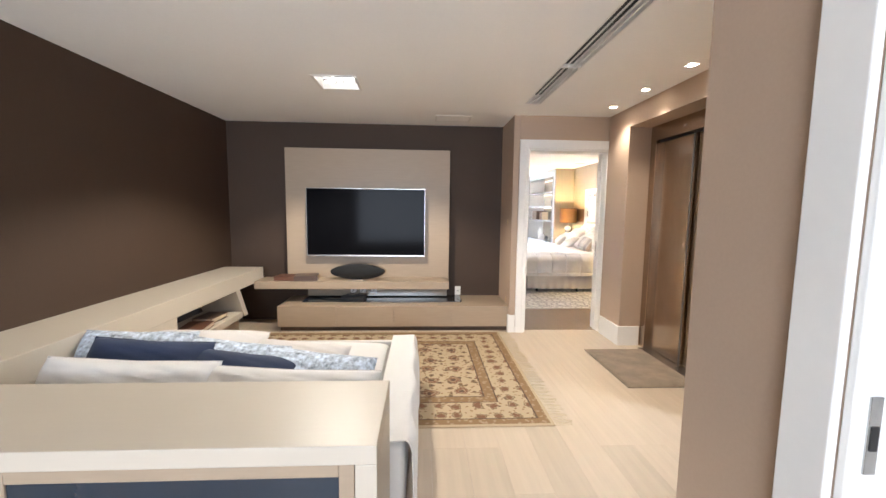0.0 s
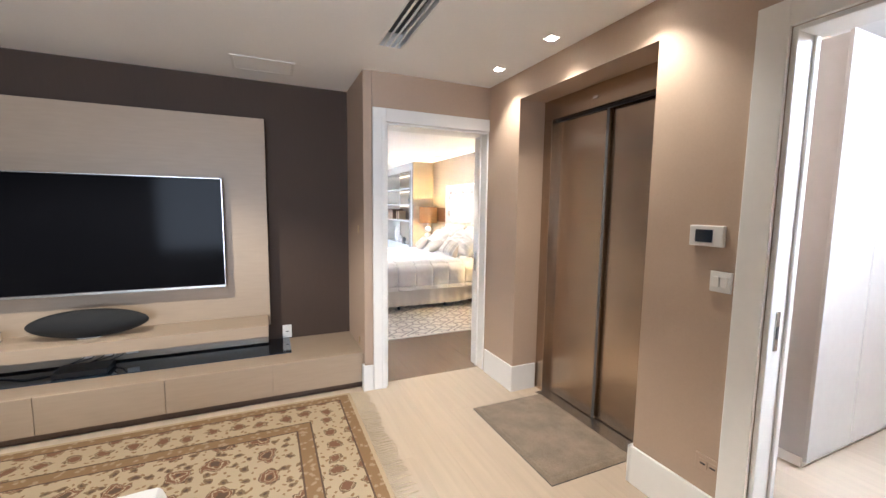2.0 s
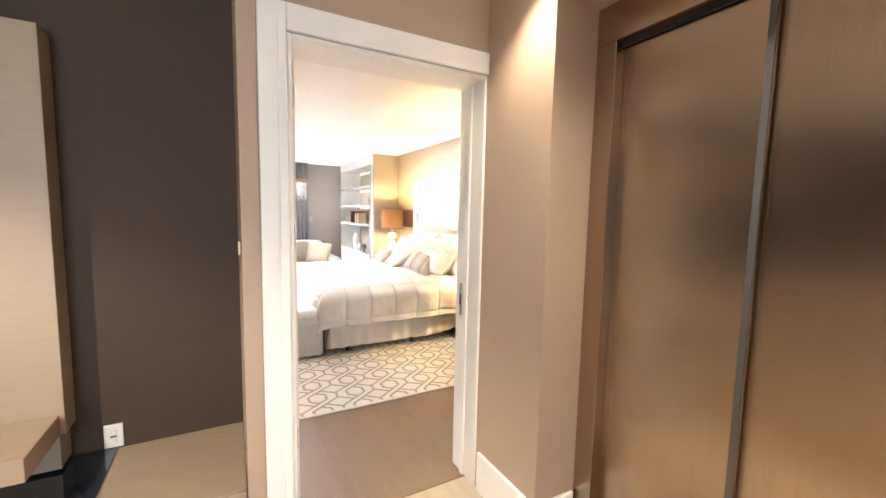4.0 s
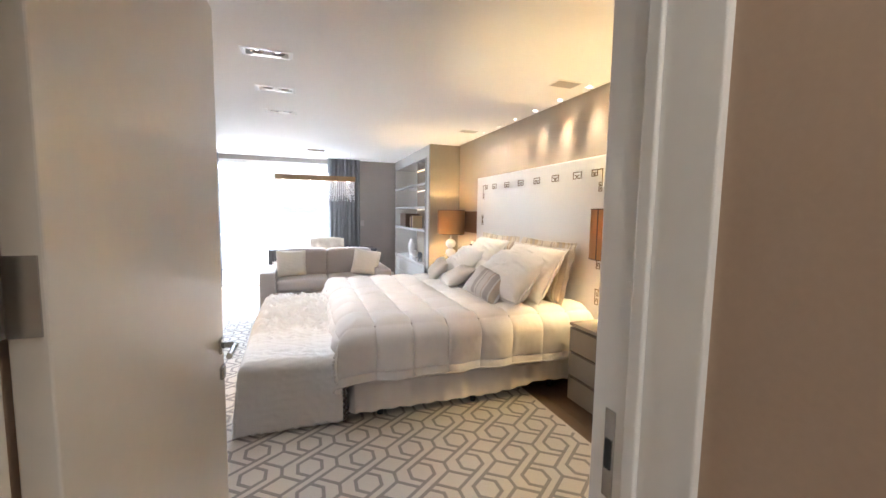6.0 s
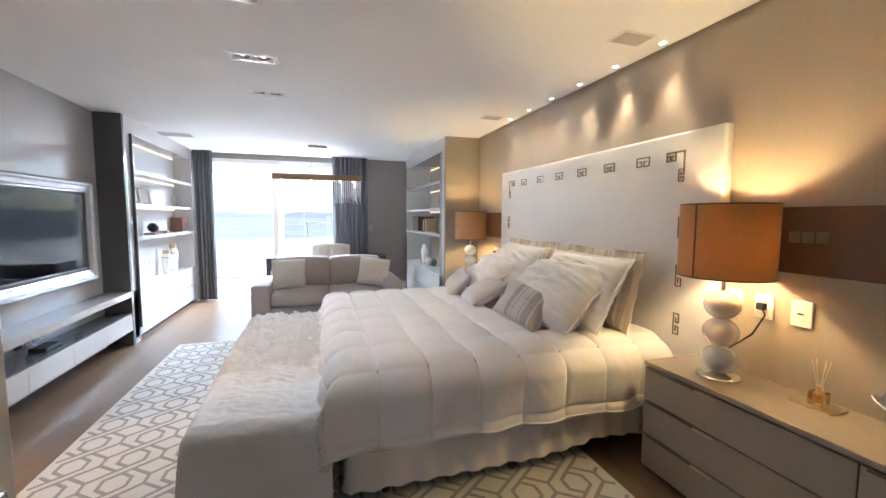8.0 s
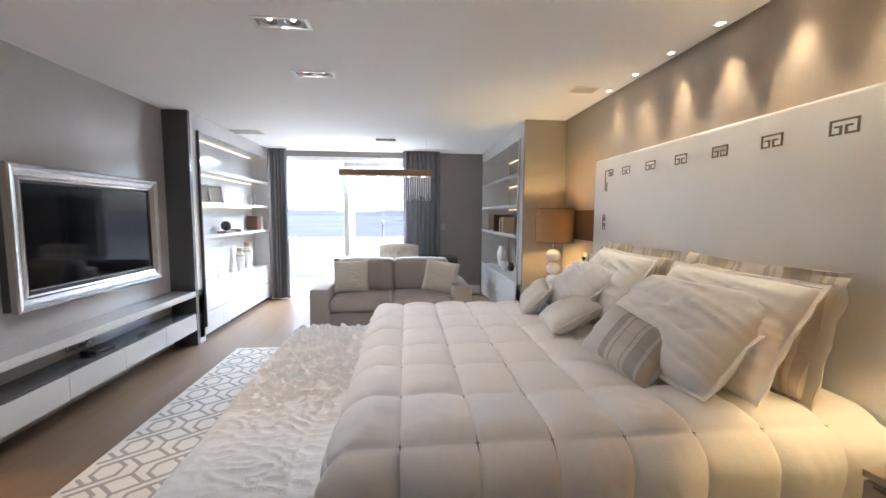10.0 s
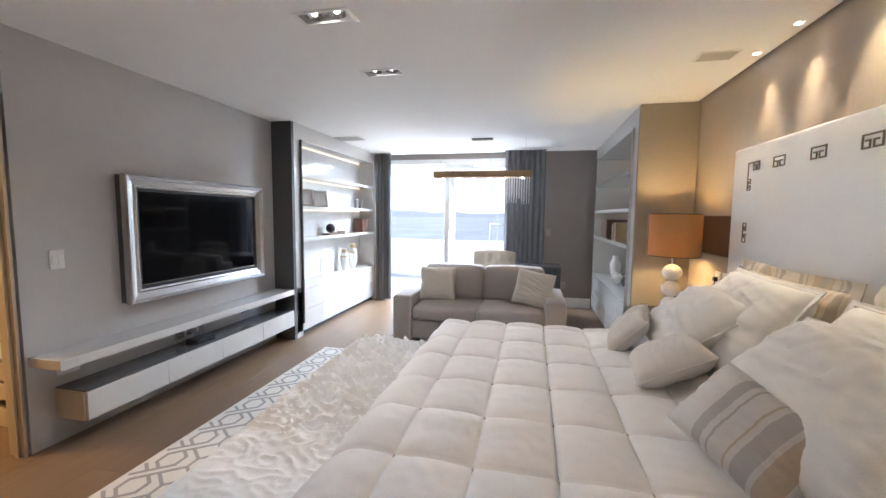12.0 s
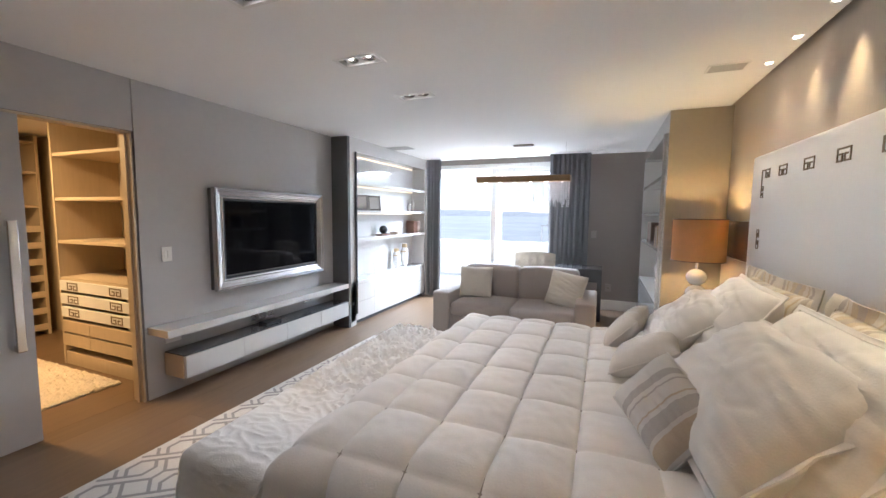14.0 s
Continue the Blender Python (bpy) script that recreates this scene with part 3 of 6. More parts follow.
def wall_plate(name, label, category, w, h, m, modules=1, dark=False, mat=None):
    """A switch or socket plate; local x is width, z height, facing -y."""
    ob = thing(name, label, category, category + "s on the walls")
    part("plate", B(-w / 2, w / 2, -0.010, 0, -h / 2, h / 2, 0.003), mat or M_PLATE, ob)
    for i in range(modules):
        c = (i - (modules - 1) / 2) * w * 0.36
        key = part("module", B(c - w * 0.16, c + w * 0.16, -0.015, -0.010, -h * 0.26, h * 0.26, 0.002), mat or M_PLATE, ob)
        if dark:
            part("slot", B(c - 0.012, c + 0.012, -0.0158, -0.0148, -0.004, 0.004), M_BLACK, key)
    ob.matrix_world = m
    return ob


# ---------------------------------------------------------------- first room
# ledge along the wall
ledge = thing("built_in_ledge", "pale sand laminate ledge with an open shelf niche", "ledge")
part("ledge_top", B(-2.0, -1.53, 2.362, 5.70, 0.54, 0.70, 0.004), M_SAND_L, ledge)
part("base", B(-2.0, -1.53, 2.362, 3.94, 0.0, 0.54), M_SAND_L, ledge)
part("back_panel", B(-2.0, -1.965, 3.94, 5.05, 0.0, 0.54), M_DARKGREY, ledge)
part("niche_floor", B(-1.965, -1.53, 3.94, 5.10, 0.22, 0.285, 0.003), M_SAND_L, ledge)
bm = bmesh.new()
vs = [bm.verts.new(p) for p in ((-1.965, 4.96, 0.54), (-1.53, 4.96, 0.54), (-1.53, 5.14, 0.22), (-1.965, 5.14, 0.22), (-1.965, 5.05, 0.54), (-1.53, 5.05, 0.54), (-1.53, 5.23, 0.22), (-1.965, 5.23, 0.22))]
for q in ((0, 1, 2, 3), (7, 6, 5, 4), (0, 4, 5, 1), (1, 5, 6, 2), (2, 6, 7, 3), (3, 7, 4, 0)):
    bm.faces.new([vs[i] for i in q])
part("slanted_end", bm, M_SAND_L, ledge)
part("plinth", B(-1.965, -1.60, 3.94, 5.15, 0.0, 0.22), M_SAND, ledge)
book(-1.66, 4.42, 0.286, 0.22, 0.30, 0.045, 8, M_BOOK, "brown leather-bound book lying in the ledge niche")
book(-1.70, 4.76, 0.286, 0.20, 0.27, 0.05, -5, M_BROWNWOOD, "dark brown book lying in the ledge niche")

# console behind the sofa
cons = thing("console_cabinet", "pale lacquered console with a framed smoked glass front", "cabinet")
part("top", B(-1.999, 0.32, 1.88, 2.36, 0.635, 0.70, 0.004), M_SAND_L, cons)
part("side_panel", B(0.25, 0.32, 1.88, 2.36, 0.0, 0.635, 0.003), M_SAND_L, cons)
part("back_panel", B(-1.999, 0.25, 2.30, 2.36, 0.0, 0.635), M_SAND_L, cons)
part("plinth", B(-1.999, 0.25, 1.885, 2.30, 0.0, 0.08), M_SAND_L, cons)
for k in range(2):
    x1 = 0.246 - 1.12 * k
    x0 = x1 - 1.115
    bm = bmesh.new()
    for lims in ((x0, x0 + 0.05, 0.085, 0.63), (x1 - 0.05, x1, 0.085, 0.63), (x0 + 0.05, x1 - 0.05, 0.585, 0.63), (x0 + 0.05, x1 - 0.05, 0.085, 0.135)):
        box(bm, lims[0], lims[1], 1.895, 1.915, lims[2], lims[3], 0.003)
    door_c = part("door", bm, M_SAND, cons)
    part("pane", B(x0 + 0.05, x1 - 0.05, 1.902, 1.908, 0.135, 0.585), M_DARKGLASS_SHADE, door_c, "smoked dark glass")

# slipcovered sofa
sofa = thing("sofa", "deep sofa in a loose white slipcover", "sofa")
part("base", B(-1.50, 0.23, 2.375, 3.80, 0.0, 0.26, 0.03, 3), M_SLIP, sofa, "", True)


def slip(u, v):
    y = 2.372 + 1.50 * u
    s = v * 0.62
    fold = 0.012 * math.sin(u * 19) + 0.010 * noise.noise(Vector((u * 6, v * 2, 4)))
    if s < 0.17:
        return (0.225 + s, y, 0.405 + 0.006 * noise.noise(Vector((u * 4, s * 9, 0))))
    k = s - 0.17
    bend = min(k / 0.06, 1)
    return (0.395 + 0.02 * bend + (fold + 0.03 * k) * bend, y, 0.405 - 0.02 * bend - max(0, k - 0.03) * 0.86)


part("arm", B(0.232, 0.385, 2.375, 3.84, 0.0, 0.39, 0.03, 3), M_SLIP, sofa, "", True)
part("slipcover_skirt", sheet(bmesh.new(), slip, 60, 26, 0.006), M_SLIP, sofa, "loose white cotton side drop", True)
for k in range(2):
    x0 = -1.49 + 0.86 * k

    def seat(u, v, x0=x0):
        a, b = 2 * u - 1, 2 * v - 1
        e = (1 - a ** 6) * (1 - b ** 6)
        return (x0 + 0.855 * u, 2.40 + 1.44 * v, 0.26 + 0.145 * max(e, 0) ** 0.25 + 0.012 * e + 0.005 * noise.noise(Vector((a * 3, b * 3, k))))
    part("seat_cushion", sheet(bmesh.new(), seat, 30, 36), M_SLIP, sofa, "", True)
    part("front_drop", B(x0, x0 + 0.855, 3.80, 3.84, 0.0, 0.38, 0.012), M_SLIP, sofa, "", True)

M_PATTERN = material("blue_white_weave", (0.47, 0.52, 0.58), 0.9, grain=55, spread=0.75, bump=0.5, stain=26)
M_GREYPIL = material("oatmeal_linen", (0.60, 0.56, 0.515), 0.9, grain=220, spread=0.07, bump=0.3)
G = "sofa cushions"
pillow("cushion", 0.82, 0.46, 0.25, M_SLIP, pose(-0.98, 2.58, 0.475, 60, 3, 2), "white cotton cushion behind the console", "cushion", G, seed=1, wrinkle=0.012)
pillow("cushion", 0.90, 0.44, 0.25, M_SLIP, pose(-0.21, 2.59, 0.430, 56, 2, -1), "white cotton cushion behind the console", "cushion", G, seed=2, wrinkle=0.012)
pillow("cushion", 0.62, 0.52, 0.20, M_BLUE, pose(-1.05, 2.80, 0.480, 52, 5, 5), "navy blue velvet cushion on the white sofa", "cushion", G, seed=3)
pillow("cushion", 0.70, 0.46, 0.20, M_BLUE, pose(-0.52, 2.80, 0.435, 46, 5, -3), "navy blue velvet cushion on the white sofa", "cushion", G, seed=4)
pillow("cushion", 0.62, 0.48, 0.20, M_PATTERN, pose(-1.22, 2.97, 0.500, 50, 3, 6), "blue and white woven cushion on the sofa", "cushion", G, seed=5)
pillow("cushion", 0.60, 0.46, 0.20, M_PATTERN, pose(-0.66, 2.95, 0.455, 46, 6, -2), "blue and white woven cushion on the sofa", "cushion", G, seed=11)
pillow("cushion", 0.66, 0.46, 0.20, M_PATTERN, pose(-0.16, 2.84, 0.425, 48, 5, -6), "blue and white woven cushion on the sofa", "cushion", G, seed=6)
pillow("cushion", 0.70, 0.46, 0.20, M_GREYPIL, pose(-0.90, 3.12, 0.490, 34, 2, 4), "oatmeal linen cushion on the white sofa", "cushion", G, seed=7)
pillow("cushion", 0.62, 0.44, 0.18, M_GREYPIL, pose(-0.33, 3.06, 0.445, 32, 3, -5), "oatmeal linen cushion on the white sofa", "cushion", G, seed=8)

# floral rug


def persian():
    m = bpy.data.materials.new("floral_wool_rug")
    m.use_nodes = True
    t = m.node_tree
    n, k = t.nodes, t.links.new
    b = n["Principled BSDF"]
    co = n.new("ShaderNodeTexCoord")
    sp = n.new("ShaderNodeSeparateXYZ")
    k(co.outputs["Object"], sp.inputs[0])

    def mth(op, a, c=None):
        q = n.new("ShaderNodeMath")
        q.operation = op
        for i, v in enumerate((a, c)):
            if v is None:
                continue
            if isinstance(v, (int, float)):
                q.inputs[i].default_value = v
            else:
                k(v, q.inputs[i])
        return q.outputs[0]

    def mixc(fac, a, c):
        q = n.new("ShaderNodeMix")
        q.data_type = "RGBA"
        k(fac, q.inputs["Factor"])
        for sock, v in ((q.inputs["A"], a), (q.inputs["B"], c)):
            if isinstance(v, tuple):
                sock.default_value = (*v, 1)
            else:
                k(v, sock)
        return q.outputs["Result"]
    ax, ay = mth("ABSOLUTE", sp.outputs[0]), mth("ABSOLUTE", sp.outputs[1])
    edge = mth("MINIMUM", mth("SUBTRACT", 1.455, ax), mth("SUBTRACT", 1.015, ay))
    cream, tan, rust, dark, olive = (0.46, 0.35, 0.215), (0.25, 0.145, 0.06), (0.19, 0.085, 0.036), (0.10, 0.055, 0.028), (0.20, 0.125, 0.058)

    def flowers(scale, jitter, seed):
        mp = n.new("ShaderNodeMapping")
        mp.inputs["Location"].default_value = (seed, seed * 1.7, 0)
        wob = n.new("ShaderNodeTexNoise")
        wob.inputs["Scale"].default_value = 9
        mixv = n.new("ShaderNodeVectorMath")
        mixv.operation = "MULTIPLY_ADD"
        mixv.inputs[1].default_value = (0.07, 0.07, 0)
        k(co.outputs["Object"], mixv.inputs[2])
        k(co.outputs["Object"], wob.inputs["Vector"])
        k(wob.outputs["Color"], mixv.inputs[0])
        k(mixv.outputs[0], mp.inputs[0])
        v = n.new("ShaderNodeTexVoronoi")
        v.voronoi_dimensions = "2D"
        v.inputs["Scale"].default_value, v.inputs["Randomness"].default_value = scale, jitter
        k(mp.outputs[0], v.inputs["Vector"])
        pet = n.new("ShaderNodeTexNoise")
        pet.inputs["Scale"].default_value = scale * 4.5
        k(mp.outputs[0], pet.inputs["Vector"])
        return mth("ADD", v.outputs["Distance"], mth("MULTIPLY", mth("SUBTRACT", pet.outputs[0], 0.5), 0.34))
    big, small, bord, fine = flowers(4.4, 0.35, 0.3), flowers(10.5, 0.8, 2.1), flowers(7.2, 0.25, 5.0), flowers(19.0, 0.9, 7.3)

    def rng(v, a, c):
        return mth("MULTIPLY", mth("GREATER_THAN", v, a), mth("LESS_THAN", v, c))
    field = mixc(mth("LESS_THAN", fine, 0.17), cream, tan)
    field = mixc(mth("LESS_THAN", small, 0.22), field, olive)
    field = mixc(mth("LESS_THAN", small, 0.10), field, dark)
    field = mixc(mth("LESS_THAN", big, 0.27), field, rust)
    field = mixc(rng(big, 0.225, 0.24), field, cream)
    field = mixc(rng(big, 0.255, 0.27), field, dark)
    field = mixc(rng(big, 0.13, 0.155), field, cream)
    field = mixc(mth("LESS_THAN", big, 0.09), field, dark)
    bfield = mixc(mth("LESS_THAN", fine, 0.17), cream, tan)
    bfield = mixc(mth("LESS_THAN", bord, 0.30), bfield, olive)
    bfield = mixc(mth("LESS_THAN", bord, 0.20), bfield, rust)
    bfield = mixc(rng(bord, 0.22, 0.24), bfield, cream)
    bfield = mixc(rng(bord, 0.285, 0.30), bfield, dark)
    band = mixc(mth("LESS_THAN", fine, 0.22), tan, (0.36, 0.25, 0.145))
    c = mixc(mth("GREATER_THAN", edge, 0.42), bfield, field)
    c = mixc(rng(edge, 0.33, 0.42), c, band)
    c = mixc(rng(edge, 0.325, 0.335), c, dark)
    c = mixc(rng(edge, 0.415, 0.425), c, dark)
    c = mixc(rng(edge, 0.025, 0.095), c, band)
    c = mixc(rng(edge, 0.09, 0.10), c, dark)
    c = mixc(mth("LESS_THAN", edge, 0.025), c, cream)
    wear = n.new("ShaderNodeTexNoise")
    wear.inputs["Scale"].default_value = 260
    k(co.outputs["Object"], wear.inputs["Vector"])
    q = n.new("ShaderNodeMix")
    q.data_type, q.blend_type = "RGBA", "MULTIPLY"
    q.inputs["Factor"].default_value = 0.35
    k(c, q.inputs["A"])
    k(wear.outputs["Color"], q.inputs["B"])
    k(q.outputs["Result"], b.inputs["Base Color"])
    b.inputs["Roughness"].default_value = 0.95
    bp = n.new("ShaderNodeBump")
    bp.inputs["Strength"].default_value, bp.inputs["Distance"].default_value = 0.4, 0.003
    k(wear.outputs[0], bp.inputs["Height"])
    k(bp.outputs[0], b.inputs["Normal"])
    return m


prug = thing("floral_rug", "cream and rust floral wool rug with fringes", "rug", at=(-0.095, 4.185, 0))
part("woven_field", B(-1.455, 1.455, -1.015, 1.015, 0.001, 0.011, 0.003), persian(), prug)
M_FRINGE = material("cream_fringe", (0.55, 0.46, 0.32), 0.95, grain=200, spread=0.2)
for s in (-1, 1):
    bm = bmesh.new()
    rnd = random.Random(5)
    for i in range(150):
        y = -1.01 + 2.02 * i / 149
        dx, dy = s * (0.09 + 0.05 * rnd.random()), 0.02 * (rnd.random() - 0.5)
        tube(bm, [(s * 1.455, y, 0.006), (s * 1.455 + dx * 0.5, y + dy, 0.006), (s * 1.455 + dx, y + 2 * dy, 0.004)], 0.0022, 4)
    tagged(part("fringe", bm, M_FRINGE, prug, "knotted cream cotton fringe"), kind="stuff")

# television wall
unit = thing("feature_wall", "pale sand laminate television back panel", "wall panel")
part("panel", B(-1.248, 0.802, 5.75, 5.88, 0.475, 2.18, 0.003), M_SAND, unit)
tvs = thing("floating_shelf", "long sand laminate shelf under the television", "shelf")
part("board", B(-1.528, 0.785, 5.41, 5.748, 0.475, 0.565, 0.003), M_SAND, tvs)
part("back_strip", B(-1.0, 0.78, 5.752, 5.878, 0.32, 0.474), M_GOLDGREY, tvs)
lowc = thing("low_cabinet", "long low sand laminate media cabinet", "cabinet")
part("body", B(-1.22, 1.487, 5.29, 5.878, 0.05, 0.30, 0.003), M_SAND, lowc)
part("plinth", B(-1.20, 1.487, 5.31, 5.86, 0.0, 0.05), M_BROWNWOOD, lowc)
# Dark sheet on the cabinet's top: painted shade beneath the shelf, not an inlay
part("top_shade", B(-1.0, 0.95, 5.48, 5.87, 0.301, 0.306), M_DARKGLASS_SHADE, lowc, "dark sheet holding the shade under the shelf")
for a, b in zip((-1.22, -0.545, 0.129, 0.803), (-0.545, 0.129, 0.803, 1.487)):
    part("drawer_front", B(a + 0.002, b - 0.002, 5.27, 5.289, 0.055, 0.298, 0.002), M_SAND, lowc)


def flat_tv(name, x0, x1, y, z0, z1, label):
    ob = thing(name, label, "television")
    part("case", B(x0, x1, y, y + 0.045, z0, z1, 0.006), M_BLACK, ob)
    bm = bmesh.new()
    w = 0.008
    for lims in ((x0, x0 + w, z0, z1), (x1 - w, x1, z0, z1), (x0 + w, x1 - w, z0, z0 + 0.02), (x0 + w, x1 - w, z1 - w, z1)):
        box(bm, lims[0], lims[1], y - 0.006, y, lims[2], lims[3], 0.002)
    part("bezel", bm, M_SILVER, ob, "slim silver bezel")
    part("screen", B(x0 + w, x1 - w, y - 0.003, y - 0.0005, z0 + 0.02, z1 - w), M_SCREEN, ob)
    part("bracket", B((x0 + x1) / 2 - 0.25, (x0 + x1) / 2 + 0.25, y + 0.045, y + 0.09, (z0 + z1) / 2 - 0.2, (z0 + z1) / 2 + 0.2), M_BLACK, ob)
    return ob


flat_tv("television", -0.974, 0.49, 5.66, 0.842, 1.688, "large black flat television on the sand panel")
spk = thing("speaker", "black lens-shaped speaker on the floating shelf", "speaker")
bm = bmesh.new()
bmesh.ops.create_uvsphere(bm, u_segments=48, v_segments=24, radius=1)
for v in bm.verts:
    x, y, z = v.co
    k = 1 - 0.15 * abs(x) ** 3
    v.co = (x * 0.335, y * 0.085, z * 0.098 * k + 0.10)
part("body", bm, M_MESH, spk, "", True)
part("base", B(-0.07, 0.07, -0.045, 0.045, 0.0, 0.012, 0.004), M_SILVER, spk)
spk.matrix_world = pose(-0.335, 5.56, 0.565)
book(-1.17, 5.56, 0.566, 0.21, 0.28, 0.05, 84, M_BOOK, "rust brown book lying on the floating shelf")
book(-0.95, 5.55, 0.566, 0.21, 0.27, 0.062, 98, M_BROWNWOOD, "brown book with thick pages on the shelf")
for x in (-0.42, -0.30, -0.16):
    wall_plate("wall_socket", "white wall socket under the floating shelf", "socket", 0.075, 0.075, pose(x, 5.751, 0.40), 1, True)
wall_plate("wall_socket", "white wall socket above the low cabinet", "socket", 0.075, 0.115, pose(0.935, 5.88, 0.365), 1, True)
boxd = thing("set_top_box", "flat black set-top box with cables", "set-top box")
part("body", B(-0.55, -0.25, 5.52, 5.70, 0.307, 0.345, 0.004), M_BLACK, boxd)
for i in range(5):
    x = -0.52 + 0.06 * i
    part("cable", tube(bmesh.new(), [(x, 5.70, 0.325), (x - 0.05, 5.73, 0.315 + 0.02 * (i % 2)), (x + 0.06, 5.735, 0.36), (-0.42 + 0.055 * i, 5.735, 0.39)], 0.004, 6), M_BLACK, boxd, "", True)
part("cable", tube(bmesh.new(), [(-1.0, 5.60, 0.311), (-0.85, 5.66, 0.311), (-0.7, 5.58, 0.311), (-0.55, 5.62, 0.311)], 0.005, 6), M_BLACK, boxd, "", True)

# lift
lift = thing("lift_door", "two brushed steel lift doors in a steel frame", "lift door")
bm = bmesh.new()
box(bm, 2.815, 2.90, 4.655, 4.751, 0.0, 2.16, 0.003)
box(bm, 2.815, 2.90, 3.588, 3.75, 0.0, 2.16, 0.003)
box(bm, 2.815, 2.90, 3.588, 4.751, 2.16, 2.309, 0.003)
part("frame", bm, M_STEEL, lift)
part("door_panel", B(2.868, 2.885, 4.145, 4.655, 0.012, 2.16, 0.003), M_STEEL, lift)
part("door_panel", B(2.895, 2.91, 3.74, 4.175, 0.012, 2.16, 0.003), M_STEEL, lift)
part("door_edge", B(2.862, 2.867, 4.145, 4.165, 0.012, 2.14), M_SHADED_DARK, lift)
part("header", B(2.85, 2.862, 3.75, 4.655, 2.142, 2.159), M_BLACK, lift)
part("sill", B(2.75, 2.95, 3.75, 4.655, -0.018, 0.006, 0.002), M_SILVER, lift)
part("indicator", B(2.808, 2.814, 4.20, 4.24, 2.215, 2.235, 0.002), M_CHROME, lift)
mat_ = thing("door_mat", "grey mottled pile mat before the lift", "mat")


def matfn(u, v):
    e = min(u, 1 - u, v, 1 - v)
    return (2.158 + 0.61 * u, 3.722 + 0.89 * v, 0.004 + 0.012 * min(e / 0.03, 1) - 0.004 * (0.045 < e < 0.06) + 0.0025 * noise.noise(Vector((u * 16, v * 20, 1))))


part("tufted_face", sheet(bmesh.new(), matfn, 60, 80), M_MAT, mat_, "", True)
part("backing", B(2.156, 2.77, 3.72, 4.614, 0.0005, 0.004), M_BLACK, mat_)

th = thing("thermostat", "white wall thermostat with a dark display", "thermostat")
part("body", B(-0.074, 0.074, -0.022, 0, -0.046, 0.046, 0.005), M_PLATE, th)
part("display", B(-0.046, 0.030, -0.0235, -0.0215, -0.028, 0.028), M_DARKGLASS_SHADE, th, "dark grey display")
th.matrix_world = pose(2.585, 3.275, 1.373, 0, 0, -90)
wall_plate("light_switch", "pale double light switch by the doorway", "switch", 0.09, 0.09, pose(2.585, 3.205, 1.178, 0, 0, -90), 2, False)
wall_plate("wall_socket", "beige low wall socket above the baseboard", "socket", 0.12, 0.075, pose(2.585, 3.19, 0.345, 0, 0, -90), 2, True, M_BEIGE)
for z in (1.30, 0.36):
    wall_plate("cover_plate", "small brass plate on the wall return", "plate", 0.02, 0.06, pose(1.49, 5.42, z, 0, 0, -90), 0, False, M_GOLDV)

# ceiling fittings of the first room
vent = thing("linear_air_vent", "black-slotted white linear ceiling air vent", "air vent")
part("backing", B(1.477, 1.638, 2.202, 4.738, CE + 0.09, CE + 0.095), M_BLACK, vent)
for i in range(5):
    x = 1.475 + 0.0375 * i
    part("slat", B(x + 0.001, x + 0.012, 2.202, 4.738, CE - 0.002, CE + 0.005, 0.001), M_WHITE, vent)
part("joint", B(1.477, 1.638, 3.70, 3.725, CE - 0.003, CE + 0.02), M_WHITE, vent)
quad = thing("recessed_ceiling_light", "white recessed ceiling light with four lit bulbs", "ceiling light")
bm = bmesh.new()
for lims in ((-0.46, -0.435, 4.05, 4.43), (-0.115, -0.09, 4.05, 4.43), (-0.435, -0.115, 4.05, 4.075), (-0.435, -0.115, 4.405, 4.43)):
    box(bm, *lims, CE - 0.006, CE + 0.05, 0.002)
part("frame", bm, M_WHITE, quad)
part("back_plate", B(-0.434, -0.116, 4.076, 4.404, CE + 0.10, CE + 0.11), M_GRILLE, quad, "grey recess plate")
for dx in (-0.36, -0.19):
    for dy in (4.155, 4.325):
        bulb = part("bulb", lathe(bmesh.new(), [(0.046, 0.0), (0.046, 0.02), (0.03, 0.06)], 20, dx, dy, CE + 0.035), G_QUAD, quad, "lit halogen reflector bulb", True)
        part("ring", lathe(bmesh.new(), [(0.060, 0.0), (0.060, 0.012), (0.047, 0.012), (0.047, 0.0)], 20, dx, dy, CE + 0.03, True), M_SILVER, bulb, "", True)
lamp("quad_beam", "SPOT", 16, HALOGEN, look((-0.275, 4.24, CE - 0.012), (-0.275, 4.24, 0)), radius=0.012, cone=128, blend=0.35)
hatch = thing("access_panel", "square white access panel in the ceiling", "access panel")
bm = bmesh.new()
for lims in ((0.60, 0.62, 5.32, 5.62), (1.0, 1.02, 5.32, 5.62), (0.62, 1.0, 5.32, 5.34), (0.62, 1.0, 5.60, 5.62)):
    box(bm, *lims, CE - 0.006, CE, 0.001)
part("frame", bm, M_WHITE, hatch)
part("flap", B(0.622, 0.998, 5.342, 5.598, CE - 0.004, CE - 0.0005), M_CEIL, hatch)


def downlight(x, y, r, label, group, beam, cone, aim=(0, 0)):
    ob = thing("downlight", label, "downlight", group)
    part("trim_ring", lathe(bmesh.new(), [(r * 1.25, -0.003), (r * 1.25, 0.0), (r, 0.004), (r, -0.003)], 20, x, y, CE, True), M_WHITE, ob, "", True)
    part("bulb", lathe(bmesh.new(), [(r * 0.9, 0.012), (r * 0.9, 0.02), (r * 0.5, 0.035)], 16, x, y, CE), G_SPOT, ob, "lit bulb", True)
    lamp("downlight_beam", "SPOT", beam, GOLDEN if aim[0] else HALOGEN, look((x, y, CE - 0.006), (x + aim[0], y + aim[1], 0)), radius=0.015, cone=cone, blend=0.85)
    return ob


